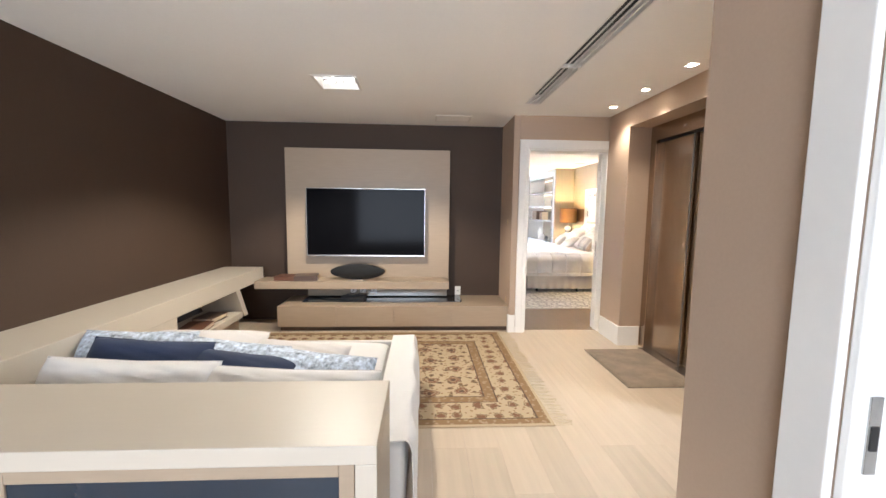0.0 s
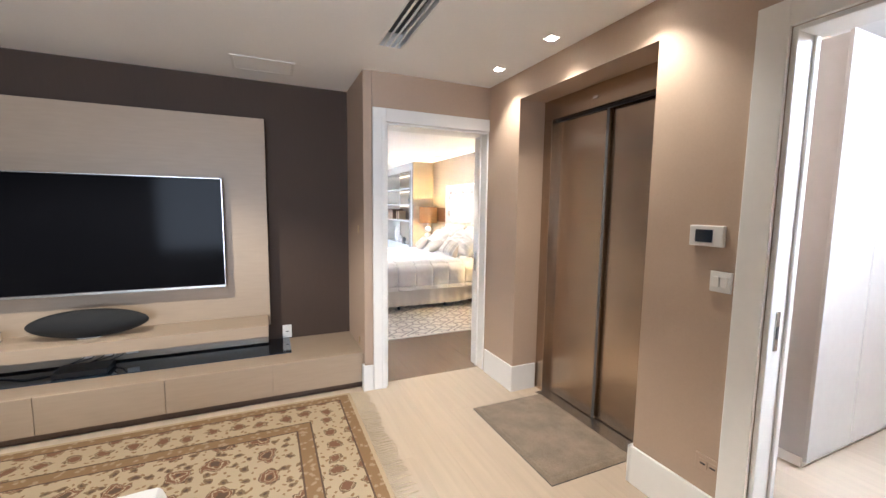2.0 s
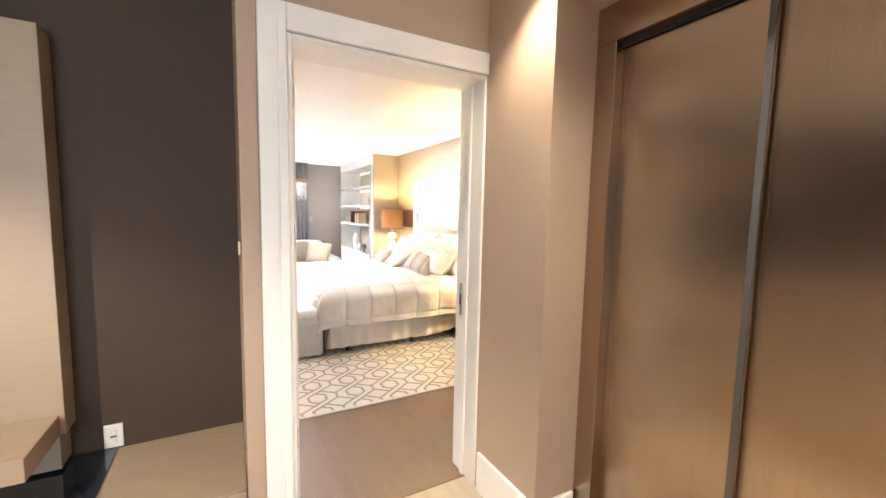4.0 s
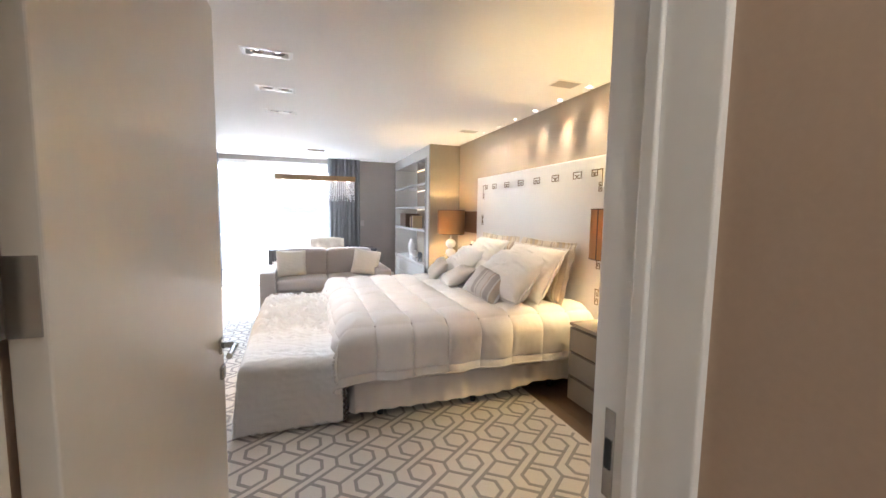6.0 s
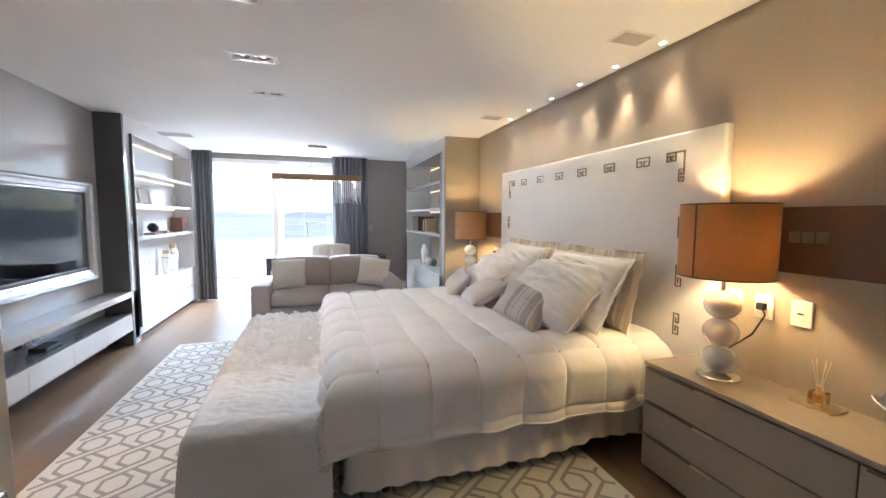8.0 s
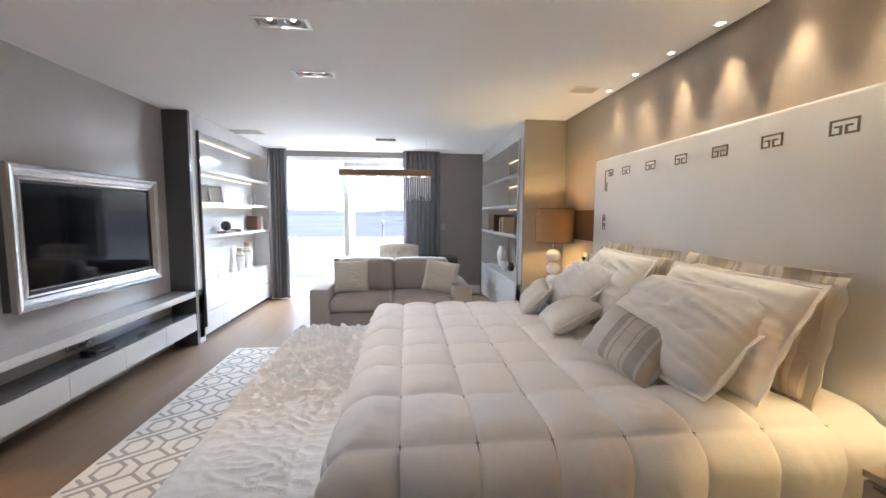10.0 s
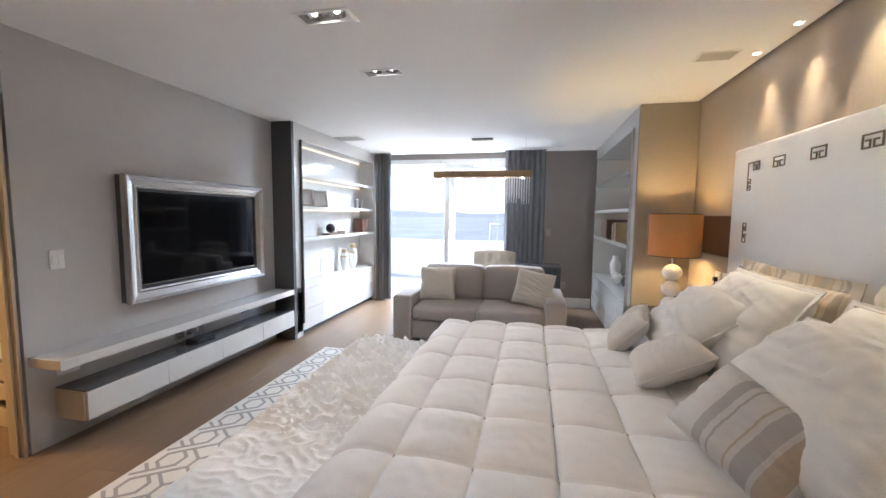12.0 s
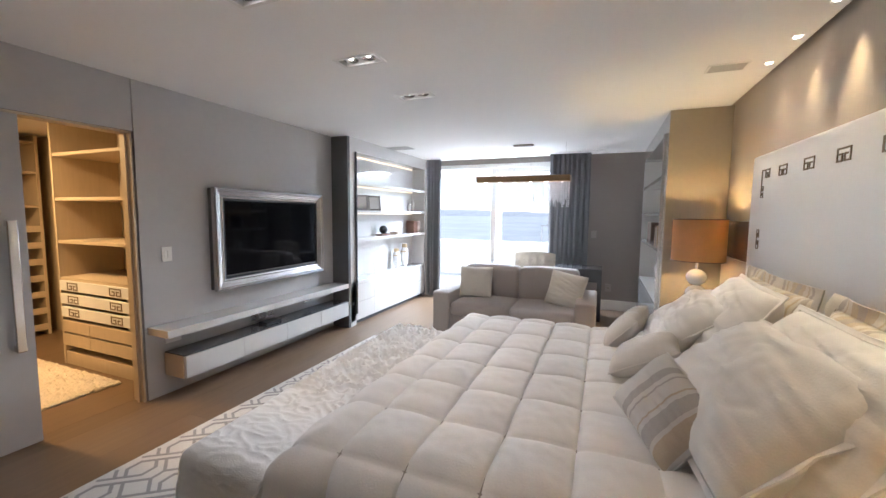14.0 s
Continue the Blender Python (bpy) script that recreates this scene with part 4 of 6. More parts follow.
for x, y in spots:
    downlight(x, y, 0.032, "small round lit downlight in the lobby ceiling", "lobby downlights", 3.6, 104)

# side hall
ward = thing("wardrobe", "tall pale grey wardrobe in the side hall", "wardrobe")
part("body", B(3.60, 5.0, 3.262, 3.44, 0.06, 2.42, 0.003), M_GLOSSGREY, ward)
for i in range(3):
    part("door", B(3.56 + 0.5 * i, 4.055 + 0.5 * i, 3.24, 3.26, 0.06, 2.42, 0.002), M_GLOSSGREY, ward)
part("plinth", B(3.60, 5.0, 3.28, 3.44, 0.0, 0.06), M_WHITE, ward)
# Added fill: an assumed, unseen fixture that brightens the hall and lobby floor
hl = thing("hall_fill_fixture", "added round white hall ceiling light, out of view", "ceiling light")
part("diffuser", lathe(bmesh.new(), [(0.14, -0.05), (0.15, -0.03), (0.15, -0.001)], 32, 3.6, 2.1, CE), glow("hall_diffuser", (0.9, 0.95, 1.0), 4), hl, "", True)
lamp("hall_fill_light", "POINT", 11, DAY, pose(3.6, 2.1, CE - 0.12), radius=0.1)

# ---------------------------------------------------------------- bedroom
# carved rug
RX0, RX1, RY0, RY1 = 0.70, 3.71, 6.31, 10.50
brug = thing("carved_rug", "ivory carpet with a carved grey interlaced hexagon pattern", "rug")
part("carpet", B(RX0, RX1, RY0, RY1, 0.0005, 0.012, 0.004), M_RUGW, brug)


def clip(p, q, lo, hi):
    """The stretch of p to q that lies inside the box lo to hi, or nothing."""
    t0, t1 = 0.0, 1.0
    for k in range(2):
        d = q[k] - p[k]
        if abs(d) < 1e-9:
            if not lo[k] < p[k] < hi[k]:
                return None
            continue
        a, b = sorted(((lo[k] - p[k]) / d, (hi[k] - p[k]) / d))
        t0, t1 = max(t0, a), min(t1, b)
    if t1 - t0 < 0.02:
        return None
    return tuple(tuple(p[k] + t * (q[k] - p[k]) for k in range(2)) for t in (t0, t1))


def strip(bm, p, q, w, count):
    """One carved line of the carpet, a low bar from p to q."""
    cut = clip(p, q, (RX0 + 0.03, RY0 + 0.03), (RX1 - 0.03, RY1 - 0.03))
    if not cut:
        return
    z1 = 0.0130 + 0.00012 * (count % 9)
    p, q = (Vector((*c, 0)) for c in cut)
    d = (q - p).normalized()
    s = Vector((-d.y, d.x, 0)) * w / 2
    e = d * w * 0.3
    c = [p - e - s, q + e - s, q + e + s, p - e + s]
    lo = [bm.verts.new((v.x, v.y, 0.010)) for v in c]
    hi = [bm.verts.new((v.x, v.y, z1)) for v in c]
    bm.faces.new(hi)
    for i in range(4):
        bm.faces.new((lo[i], lo[(i + 1) % 4], hi[(i + 1) % 4], hi[i]))


# pairs of ribbons that weave round small hexagons, the rising ribbon on top at every crossing
bm = bmesh.new()
PITCH, HALF, AMP, RIB, RISE, LINE = 0.295, 0.237, 0.106, 0.083, 0.159, 0.019
SL = RISE / (2 * AMP)
count = 0
for i in range(-5, 7):
    cx = 2.015 + PITCH * i
    for j in range(-3, 17):
        cy = 6.685 + HALF * j
        segs = []
        for e in (-RIB / 2, RIB / 2):
            segs += [((-AMP + e, -RISE / 2), (AMP + e, RISE / 2)),
                     ((AMP + e, -RISE / 2), ((e + RIB / 2) / 2, SL * (e - RIB / 2) / 2)),
                     (((e - RIB / 2) / 2, SL * (e + RIB / 2) / 2), (-AMP + e, RISE / 2))]
        for x in (-AMP + RIB / 2, AMP - RIB / 2, AMP + RIB / 2):
            segs.append(((x, RISE / 2), (x, HALF - RISE / 2)))
        for p, q in segs:
            count += 1
            strip(bm, (cx + p[0], cy + p[1]), (cx + q[0], cy + q[1]), LINE, count)
tagged(part("carved_pattern", bm, M_RUGG, brug, "grey carved line pattern"), kind="stuff")

# bed
bed = thing("bed", "king-size bed base with a pleated cream valance", "bed")
part("base", B(2.34, 4.25, 7.50, 9.52, 0.14, 0.40, 0.02), M_BLACK, bed)
part("mattress", B(2.30, 4.25, 7.49, 9.53, 0.40, 0.645, 0.05, 4), M_COTTON, bed, "white mattress", True)
for x, y in ((2.5, 7.52), (3.22, 7.50), (3.95, 7.56), (2.5, 9.45), (3.22, 9.47), (3.95, 9.42)):
    part("leg", lathe(bmesh.new(), [(0.022, 0.0), (0.026, 0.13), (0.03, 0.142)], 14, x, y, 0.012), M_BLACK, bed, "", True)


def valance(u, v):
    s = u * 4.0
    if s < 1.93:
        x, y, nx, ny = 4.24 - s, 7.475, 0, -1
    else:
        x, y, nx, ny = 2.315, 7.475 + (s - 1.93), -1, 0
    z = 0.42 - 0.345 * v
    lift = 0.10 * max(0.0, 0.35 - abs(s - 0.45)) if v > 0.5 else 0.0
    w = (0.010 * math.sin(s * 46) + 0.008 * noise.noise(Vector((s * 7, v, 2)))) * v + 0.03 * v * v
    return (x + nx * w, y + ny * w, z + lift * v + 0.03 * v * (s < 0.9) * (0.9 - s))


part("valance", sheet(bmesh.new(), valance, 320, 14, 0.004), M_SKIRT, bed, "pleated cream cotton valance", True)
part("valance_seam", tube(bmesh.new(), [(4.2 - 0.1 * i, 7.462, 0.262) for i in range(19)], 0.004, 6), M_SKIRT, bed, "", True)


def drape(s, a, b, r):
    """Unrolled distance s to place and drop over the edges a and b, with rounded shoulders of radius r."""
    if s < a + r:
        k = a + r - s
        ang = min(k / r, math.pi / 2)
        return a + r - r * math.sin(ang), r * (1 - math.cos(ang)) + max(0, k - r * math.pi / 2), -math.sin(ang)
    if s > b - r:
        k = s - (b - r)
        ang = min(k / r, math.pi / 2)
        return b - r + r * math.sin(ang), r * (1 - math.cos(ang)) + max(0, k - r * math.pi / 2), math.sin(ang)
    return s, 0.0, 0.0


def duvet(u, v):
    sx = 1.98 + (4.245 - 1.98) * u
    sy = 7.12 + (9.90 - 7.12) * v
    x, dzx, nx = drape(sx, 2.235, 9.0, 0.11)
    y, dzy, ny = drape(sy, 7.43, 9.575, 0.12)
    c, d = 0.262, 0.32
    puff = (abs(math.sin(math.pi * (sx - 0.10) / c)) * abs(math.sin(math.pi * (sy - 0.13) / d))) ** 0.27
    side = max(abs(nx), abs(ny))
    h = 0.045 * puff + 0.008 * noise.noise(Vector((sx * 3, sy * 3, 0))) + 0.005 * noise.noise(Vector((sx * 8, sy * 11, 5))) + 0.0025 * noise.noise(Vector((sx * 26, sy * 20, 3)))
    if ny < -0.6 or nx < -0.6:
        run = sx if ny < -0.6 else sy
        h += 0.020 * math.sin(run * 15 + 2 * noise.noise(Vector((run, 0, 0)))) * min(1, (dzx + dzy) * 3)
    low = 0.5 * noise.noise(Vector((sx * 1.4, sy * 1.4, 8)))
    z = 0.672 - max(dzx, dzy) - 0.25 * min(dzx, dzy) + h * (1 - 0.9 * side) + 0.012 * low
    return (x + nx * (h + 0.012), y + ny * (h + 0.012), max(z, 0.2))


quilt = thing("duvet", "ivory quilted duvet spread over the bed", "duvet")
part("cover", sheet(bmesh.new(), duvet, 260, 320, 0.01), M_QUILT, quilt, "", True)

# Dark tubes along the seams: shade in the quilt's creases, put in as colour
M_SEAM_SHADE = material("quilt_seam_shade", (0.33, 0.295, 0.26), 0.9, grain=200, spread=0.1)
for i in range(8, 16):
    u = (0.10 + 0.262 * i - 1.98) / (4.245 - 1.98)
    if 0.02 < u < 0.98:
        part("seam", tube(bmesh.new(), [Vector(duvet(u, 0.01 + 0.98 * j / 120)) + Vector((0, 0, 0.005)) for j in range(121)], 0.003, 5), M_SEAM_SHADE, quilt, "", True)
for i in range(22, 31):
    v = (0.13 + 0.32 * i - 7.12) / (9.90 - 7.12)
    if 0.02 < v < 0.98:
        part("seam", tube(bmesh.new(), [Vector(duvet(0.01 + 0.98 * j / 100, v)) + Vector((0, 0, 0.005)) for j in range(101)], 0.003, 5), M_SEAM_SHADE, quilt, "", True)
part("hem", tube(bmesh.new(), [Vector(duvet(i / 90, 0.0)) for i in range(1, 90)], 0.006, 6), M_QUILT, quilt, "", True)

# bench and throw
bench = thing("bed_bench", "upholstered bench at the foot of the bed", "bench")
part("seat", B(1.63, 2.17, 7.55, 9.46, 0.22, 0.47, 0.03, 3), M_GREIGE, bench, "", True)
for x in (1.68, 2.12):
    for y in (7.6, 9.4):
        part("leg", B(x - 0.03, x + 0.03, y - 0.03, y + 0.03, 0.012, 0.22, 0.004), M_BROWNWOOD, bench)


def throw(u, v):
    sx = 1.16 + (2.235 - 1.16) * u
    sy = 7.03 + (9.93 - 7.03) * v
    x, dzx, nx = drape(sx, 1.585, 9.0, 0.07)
    y, dzy, ny = drape(sy, 7.475, 9.53, 0.08)
    side = max(abs(nx), abs(ny))
    warp = 0.9 * noise.noise(Vector((sx * 5, sy * 5, 6)))
    ruf = (1 - abs(noise.noise(Vector((sx * 11 + warp, sy * 19, 1))))) ** 2.6 + 0.22 * (1 - abs(noise.noise(Vector((sx * 21, sy * 30 + warp, 4))))) ** 3
    ruf *= 0.12 + 0.88 * min(1.0, max(0.0, (sy - 7.9) / 0.6))
    h = 0.060 * ruf * (1 - 0.55 * side) + 0.012 * noise.noise(Vector((sx * 3, sy * 3, 9)))
    z = 0.485 - max(dzx, dzy) - 0.2 * min(dzx, dzy) + h * (1 - 0.8 * side)
    out = h + 0.05 * max(0, max(dzx, dzy) - 0.1)
    sc = 0.012 * abs(math.sin(sx * 60)) * (v < 0.01)
    return (x + nx * out, y + ny * out, max(z, 0.03) + sc)


thr = thing("throw_blanket", "white ruffled fleece throw over the bench", "blanket")
part("fleece", sheet(bmesh.new(), throw, 150, 380, 0.008), M_FUR, thr, "", True)
bm = bmesh.new()
M_EDGE = material("taupe_lining", (0.11, 0.085, 0.065), 0.9, grain=160, spread=0.1)
tube(bm, [Vector(throw(1.0, i / 140)) + Vector((0.008 + 0.014 * (i % 2), -0.006, -0.004)) for i in range(2, 128)], 0.010, 6)
part("scalloped_edge", bm, M_EDGE, thr, "scalloped taupe edging", True)

# headboard
head = thing("headboard", "tall white leather headboard with bronze key ornaments", "headboard")
part("panel", B(4.262, 4.329, 7.15, 9.845, 0.30, 1.945, 0.018, 3), M_LEATHER, head, "", True)
for i in range(6):
    yk = 7.657 + 0.3205 * i
    part("key_ornament", greek_key(bmesh.new(), 4.262, yk, 1.776, 0.105, 0.055, 0.008, False), M_BRONZE, head, "bronze key fret")
for yo, mir in ((7.395, 1), (9.64, -1)):
    bm = bmesh.new()
    a, b = sorted((yo, yo + mir * 0.125))
    box(bm, 4.258, 4.264, a, b, 1.827, 1.836)
    box(bm, 4.258, 4.264, yo - 0.0045, yo + 0.0045, 1.70, 1.836)
    greek_key(bm, 4.262, yo + 0.06 if mir > 0 else yo - 0.125, 1.782, 0.065, 0.05, 0.008, mir < 0)
    greek_key(bm, 4.262, yo if mir > 0 else yo - 0.034, 1.655, 0.034, 0.07, 0.007, mir > 0, True)
    part("corner_ornament", bm, M_BRONZE, head, "bronze corner key fret")
    for z in (1.315, 1.025, 0.73):
        part("key_ornament", greek_key(bmesh.new(), 4.262, yo - 0.018, z, 0.036, 0.125, 0.007, mir > 0, True), M_BRONZE, head, "bronze key fret")

# pillows
GREY_ST = material("grey_stripe", (0.45, 0.43, 0.42), 0.9, grain=220, spread=0.08, bump=0.3)
IVORY_ST = material("ivory_stripe", (0.64, 0.62, 0.60), 0.9, grain=220, spread=0.05, bump=0.3)
TAN_ST = material("tan_stripe", (0.52, 0.44, 0.35), 0.9, grain=220, spread=0.08, bump=0.3)
STR = [(0.30, 0.39, GREY_ST), (0.44, 0.46, GREY_ST), (0.60, 0.62, TAN_ST), (0.67, 0.81, GREY_ST), (0.85, 0.988, TAN_ST)]


def striped_linen():
    """Cream linen woven with grey and tan stripes across the width of a pillow."""
    m = material("striped_linen", (0.62, 0.56, 0.47), 0.9, grain=220, spread=0.07, bump=0.3, sheen=0.2)
    t = m.node_tree
    n, k = t.nodes, t.links.new
    co, sp, ramp, mix = n.new("ShaderNodeTexCoord"), n.new("ShaderNodeSeparateXYZ"), n.new("ShaderNodeValToRGB"), n.new("ShaderNodeMix")
    k(co.outputs["Object"], sp.inputs[0])
    rep_ = n.new("ShaderNodeMath")
    rep_.operation = "PINGPONG"
    rep_.inputs[1].default_value = 0.22
    k(sp.outputs[0], rep_.inputs[0])
    sc = n.new("ShaderNodeMath")
    sc.operation = "MULTIPLY"
    sc.inputs[1].default_value = 1 / 0.22
    k(rep_.outputs[0], sc.inputs[0])
    k(sc.outputs[0], ramp.inputs[0])
    ramp.color_ramp.interpolation = "CONSTANT"
    cream, tan, grey = (1, 1, 1, 1), (0.84, 0.76, 0.62, 1), (0.72, 0.70, 0.70, 1)
    ramp.color_ramp.elements[0].color = cream
    ramp.color_ramp.elements[1].position, ramp.color_ramp.elements[1].color = 0.30, grey
    for p, c in ((0.42, cream), (0.50, tan), (0.56, cream), (0.72, tan), (0.90, grey)):
        ramp.color_ramp.elements.new(p).color = c
    b = n["Principled BSDF"]
    base = b.inputs["Base Color"].links[0].from_socket
    mix.data_type, mix.blend_type = "RGBA", "MULTIPLY"
    mix.inputs["Factor"].default_value = 1.0
    k(base, mix.inputs["A"])
    k(ramp.outputs[0], mix.inputs["B"])
    k(mix.outputs["Result"], b.inputs["Base Color"])
    return m


M_SHAM = striped_linen()
PG = "bed pillows"


def lean(x, y, z, tilt, yaw, spin=0):
    """Pillow pose: its height leans back towards the headboard by tilt from upright, facing the foot of the bed."""
    return pose(x, y, z, 0, 0, yaw) @ pose(0, 0, 0, 90, 0, -90) @ pose(0, 0, 0, tilt, 0, spin)


for y, s in ((7.98, 1), (8.93, 2)):
    pillow("pillow_sham", 0.78, 0.48, 0.17, M_SHAM, lean(4.10, y, 0.935, -14, 0), "cream, tan and grey striped pillow sham on the headboard", "pillow", PG, 0.055, seed=s, wrinkle=0.012)
for y, x, s, yaw, tl in ((7.96, 3.93, 3, 4, -32), (8.95, 3.94, 4, -3, -32)):
    pillow("pillow", 0.76, 0.52, 0.21, M_COTTON, lean(x, y, 0.935, tl, yaw), "plump white cotton pillow on the bed", "pillow", PG, 0.022, seed=s, wrinkle=0.013)
pillow("pillow", 0.76, 0.54, 0.25, M_COTTON, lean(3.78, 8.00, 0.905, -50, 8), "plump creased white cotton pillow on the bed", "pillow", PG, 0.02, seed=5, wrinkle=0.015)
pillow("pillow", 0.70, 0.50, 0.22, M_COTTON, lean(3.77, 9.08, 0.885, -52, -6), "plump white cotton pillow on the bed", "pillow", PG, 0.018, seed=6, wrinkle=0.014)
pillow("scatter_cushion", 0.37, 0.28, 0.17, IVORY_ST, lean(3.54, 7.965, 0.825, -40, 26, -16), "small grey and tan striped cushion on the duvet", "cushion", PG, 0, STR, seed=7)
pillow("scatter_cushion", 0.43, 0.34, 0.15, M_GREYPIL, lean(3.53, 8.66, 0.80, -62, -8, 4), "small greige linen cushion on the duvet", "cushion", PG, seed=8)
pillow("scatter_cushion", 0.34, 0.28, 0.13, M_GREYPIL, lean(3.46, 9.12, 0.815, -42, -14, -6), "small beige striped cushion on the duvet", "cushion", PG, 0, [(0.14, 0.26, IVORY_ST), (0.55, 0.62, IVORY_ST)], seed=9)

# bedside units


def bedside(name, y0, y1, label, modules):
    ob = thing(name, label, "dresser")
    part("carcass", B(3.955, 4.303, y0, y1, 0.03, 0.615, 0.002), M_GOLDGREY, ob)
    part("top", B(3.925, 4.303, y0 - 0.001, y1 + 0.001, 0.616, 0.64, 0.003), M_GOLDGREY, ob)
    part("plinth", B(4.0, 4.30, y0 + 0.02, y1 - 0.02, 0.0, 0.03), M_BLACK, ob)
    for a, b, rows in modules:
        h = 0.575 / rows
        for r in range(rows):
            z = 0.035 + h * r
            fr = part("drawer_front", B(3.93, 3.953, a + 0.002, b - 0.002, z + 0.002, z + h - 0.006, 0.002), M_GOLDGREY, ob)
            g0, g1 = (b - 0.42, b - 0.03) if rows > 1 else (b - 0.45, b - 0.02)
            part("finger_pull", B(3.9275, 3.9305, max(g0, a), g1, z + h - 0.016, z + h - 0.008), M_BROWNWOOD, fr)
            part("pull_notch", B(3.926, 3.930, max(g0, a), max(g0, a) + 0.11, z + h - 0.022, z + h - 0.008), M_GOLDV, fr)
    return ob


bedside("bedside_dresser", 5.46, 7.285, "long champagne lacquered bedside dresser with flush drawers", [(6.36, 7.285, 3), (5.46, 6.36, 1)])
bedside("bedside_table", 9.90, 10.655, "champagne lacquered bedside table by the bookcase", [(9.90, 10.655, 3)])


def ball_lamp(x, y, z, label, power):
    ob = thing("table_lamp", label, "lamp", "bedside lamps", (x, y, z))
    part("base", lathe(bmesh.new(), [(0.092, 0.0), (0.094, 0.004), (0.094, 0.018), (0.085, 0.026), (0.02, 0.028)], 40), M_CHROME, ob, "round chrome base", True)
    for i in range(3):
        c = 0.098 + 0.137 * i
        part("porcelain_ball", lathe(bmesh.new(), [(0.078 * math.sin(max(0.12, math.pi * k / 20)) if 0 < k < 20 else 0.012, c - 0.070 * math.cos(math.pi * k / 20)) for k in range(21)], 36), M_PORCELAIN, ob, "", True)
    part("stem", lathe(bmesh.new(), [(0.011, 0.02), (0.011, 0.64)], 12), M_CHROME, ob, "", True)
    R, z0, z1 = 0.20, 0.515, 0.862
    bm = bmesh.new()
    lathe_ring = [(R, z0), (R, z1), (R - 0.004, z1), (R - 0.004, z0), (R, z0)]
    n = 56
    rings = [[bm.verts.new((r * math.cos(2 * math.pi * i / n), r * math.sin(2 * math.pi * i / n), zz)) for i in range(n)] for r, zz in lathe_ring[:4]]
    for a, b in zip(rings, rings[1:] + rings[:1]):
        for i in range(n):
            bm.faces.new((a[i], a[(i + 1) % n], b[(i + 1) % n], b[i]))
    sh = part("shade", bm, M_SHADE, ob, "amber fabric drum shade", True)
    for zz in (z0, z1):
        part("trim", tube(bmesh.new(), [(R * math.cos(2 * math.pi * i / 48), R * math.sin(2 * math.pi * i / 48), zz) for i in range(49)], 0.004, 6), M_BROWNWOOD, sh, "", True)
    part("seam", B(-R - 0.003, -R + 0.001, -0.004, 0.004, z0, z1), M_BROWNWOOD, sh)
    bm = bmesh.new()
    for k in range(3):
        a = 2 * math.pi * k / 3
        tube(bm, [(0, 0, z1 - 0.03), ((R - 0.004) * math.cos(a), (R - 0.004) * math.sin(a), z1 - 0.008)], 0.002, 5)
    part("spider", bm, M_CHROME, sh)
    part("bulb", lathe(bmesh.new(), [(0.012, 0.56), (0.03, 0.60), (0.032, 0.62), (0.02, 0.64), (0.004, 0.648)], 20), glow("warm_bulb", (1.0, 0.72, 0.38), 8), ob, "", True)
    lamp("lamp_light", "POINT", power, AMBER, pose(x, y, z + 0.685), radius=0.03)
    return ob


ball_lamp(4.08, 6.98, 0.64, "table lamp of stacked white porcelain balls, amber shade", 5.8)
ball_lamp(4.045, 10.275, 0.64, "table lamp of stacked white porcelain balls by the bookcase", 5.0)
for y0, y1 in ((7.06, 6.93), (10.22, 10.05)):
    cable = thing("lamp_cable", "black lamp cable with a wall plug", "cable")
    part("cord", tube(bmesh.new(), [(4.17, y0, 0.644), (4.22, y0 + 0.04, 0.70), (4.25, (y0 + y1) / 2 - 0.05, 0.86), (4.26, y1 - 0.03, 0.965), (4.28, y1, 1.0)], 0.004, 8), M_BLACK, cable, "", True)
    part("plug", B(4.262, 4.289, y1 - 0.02, y1 + 0.02, 0.985, 1.02, 0.006), M_BLACK, cable)
for y in (7.08, 6.93, 6.77):
    wall_plate("wall_socket", "white socket plate above the bedside dresser", "socket", 0.085, 0.12, pose(4.303, y, 1.0, 0, 0, -90), 1, True)
for y in (10.05, 9.93):
    wall_plate("wall_socket", "white socket plate beside the headboard", "socket", 0.085, 0.12, pose(4.303, y, 1.0, 0, 0, -90), 1, True)
wall_plate("light_switch", "bronze-toned switch plate on the bed wall", "switch", 0.15, 0.10, pose(4.33, 6.78, 1.35, 0, 0, -90), 3, False, M_GOLDGREY)

diff = thing("reed_diffuser", "square glass reed diffuser on a gold tray", "diffuser", at=(4.20, 6.63, 0.641))
part("tray", B(-0.055, 0.055, -0.075, 0.075, 0.0, 0.008, 0.003), M_GOLDV, diff)
part("bottle", B(-0.028, 0.028, -0.028, 0.028, 0.009, 0.068, 0.006), glass("amber_glass", (0.8, 0.5, 0.2)), diff)
part("neck", lathe(bmesh.new(), [(0.012, 0.068), (0.012, 0.09), (0.008, 0.092)], 14), M_GOLDV, diff, "", True)
for i in range(6):
    a = i * 1.05
    part("reed", tube(bmesh.new(), [(0, 0, 0.05), (0.03 * math.cos(a), 0.03 * math.sin(a), 0.20)], 0.0018, 5), M_PAPER, diff)


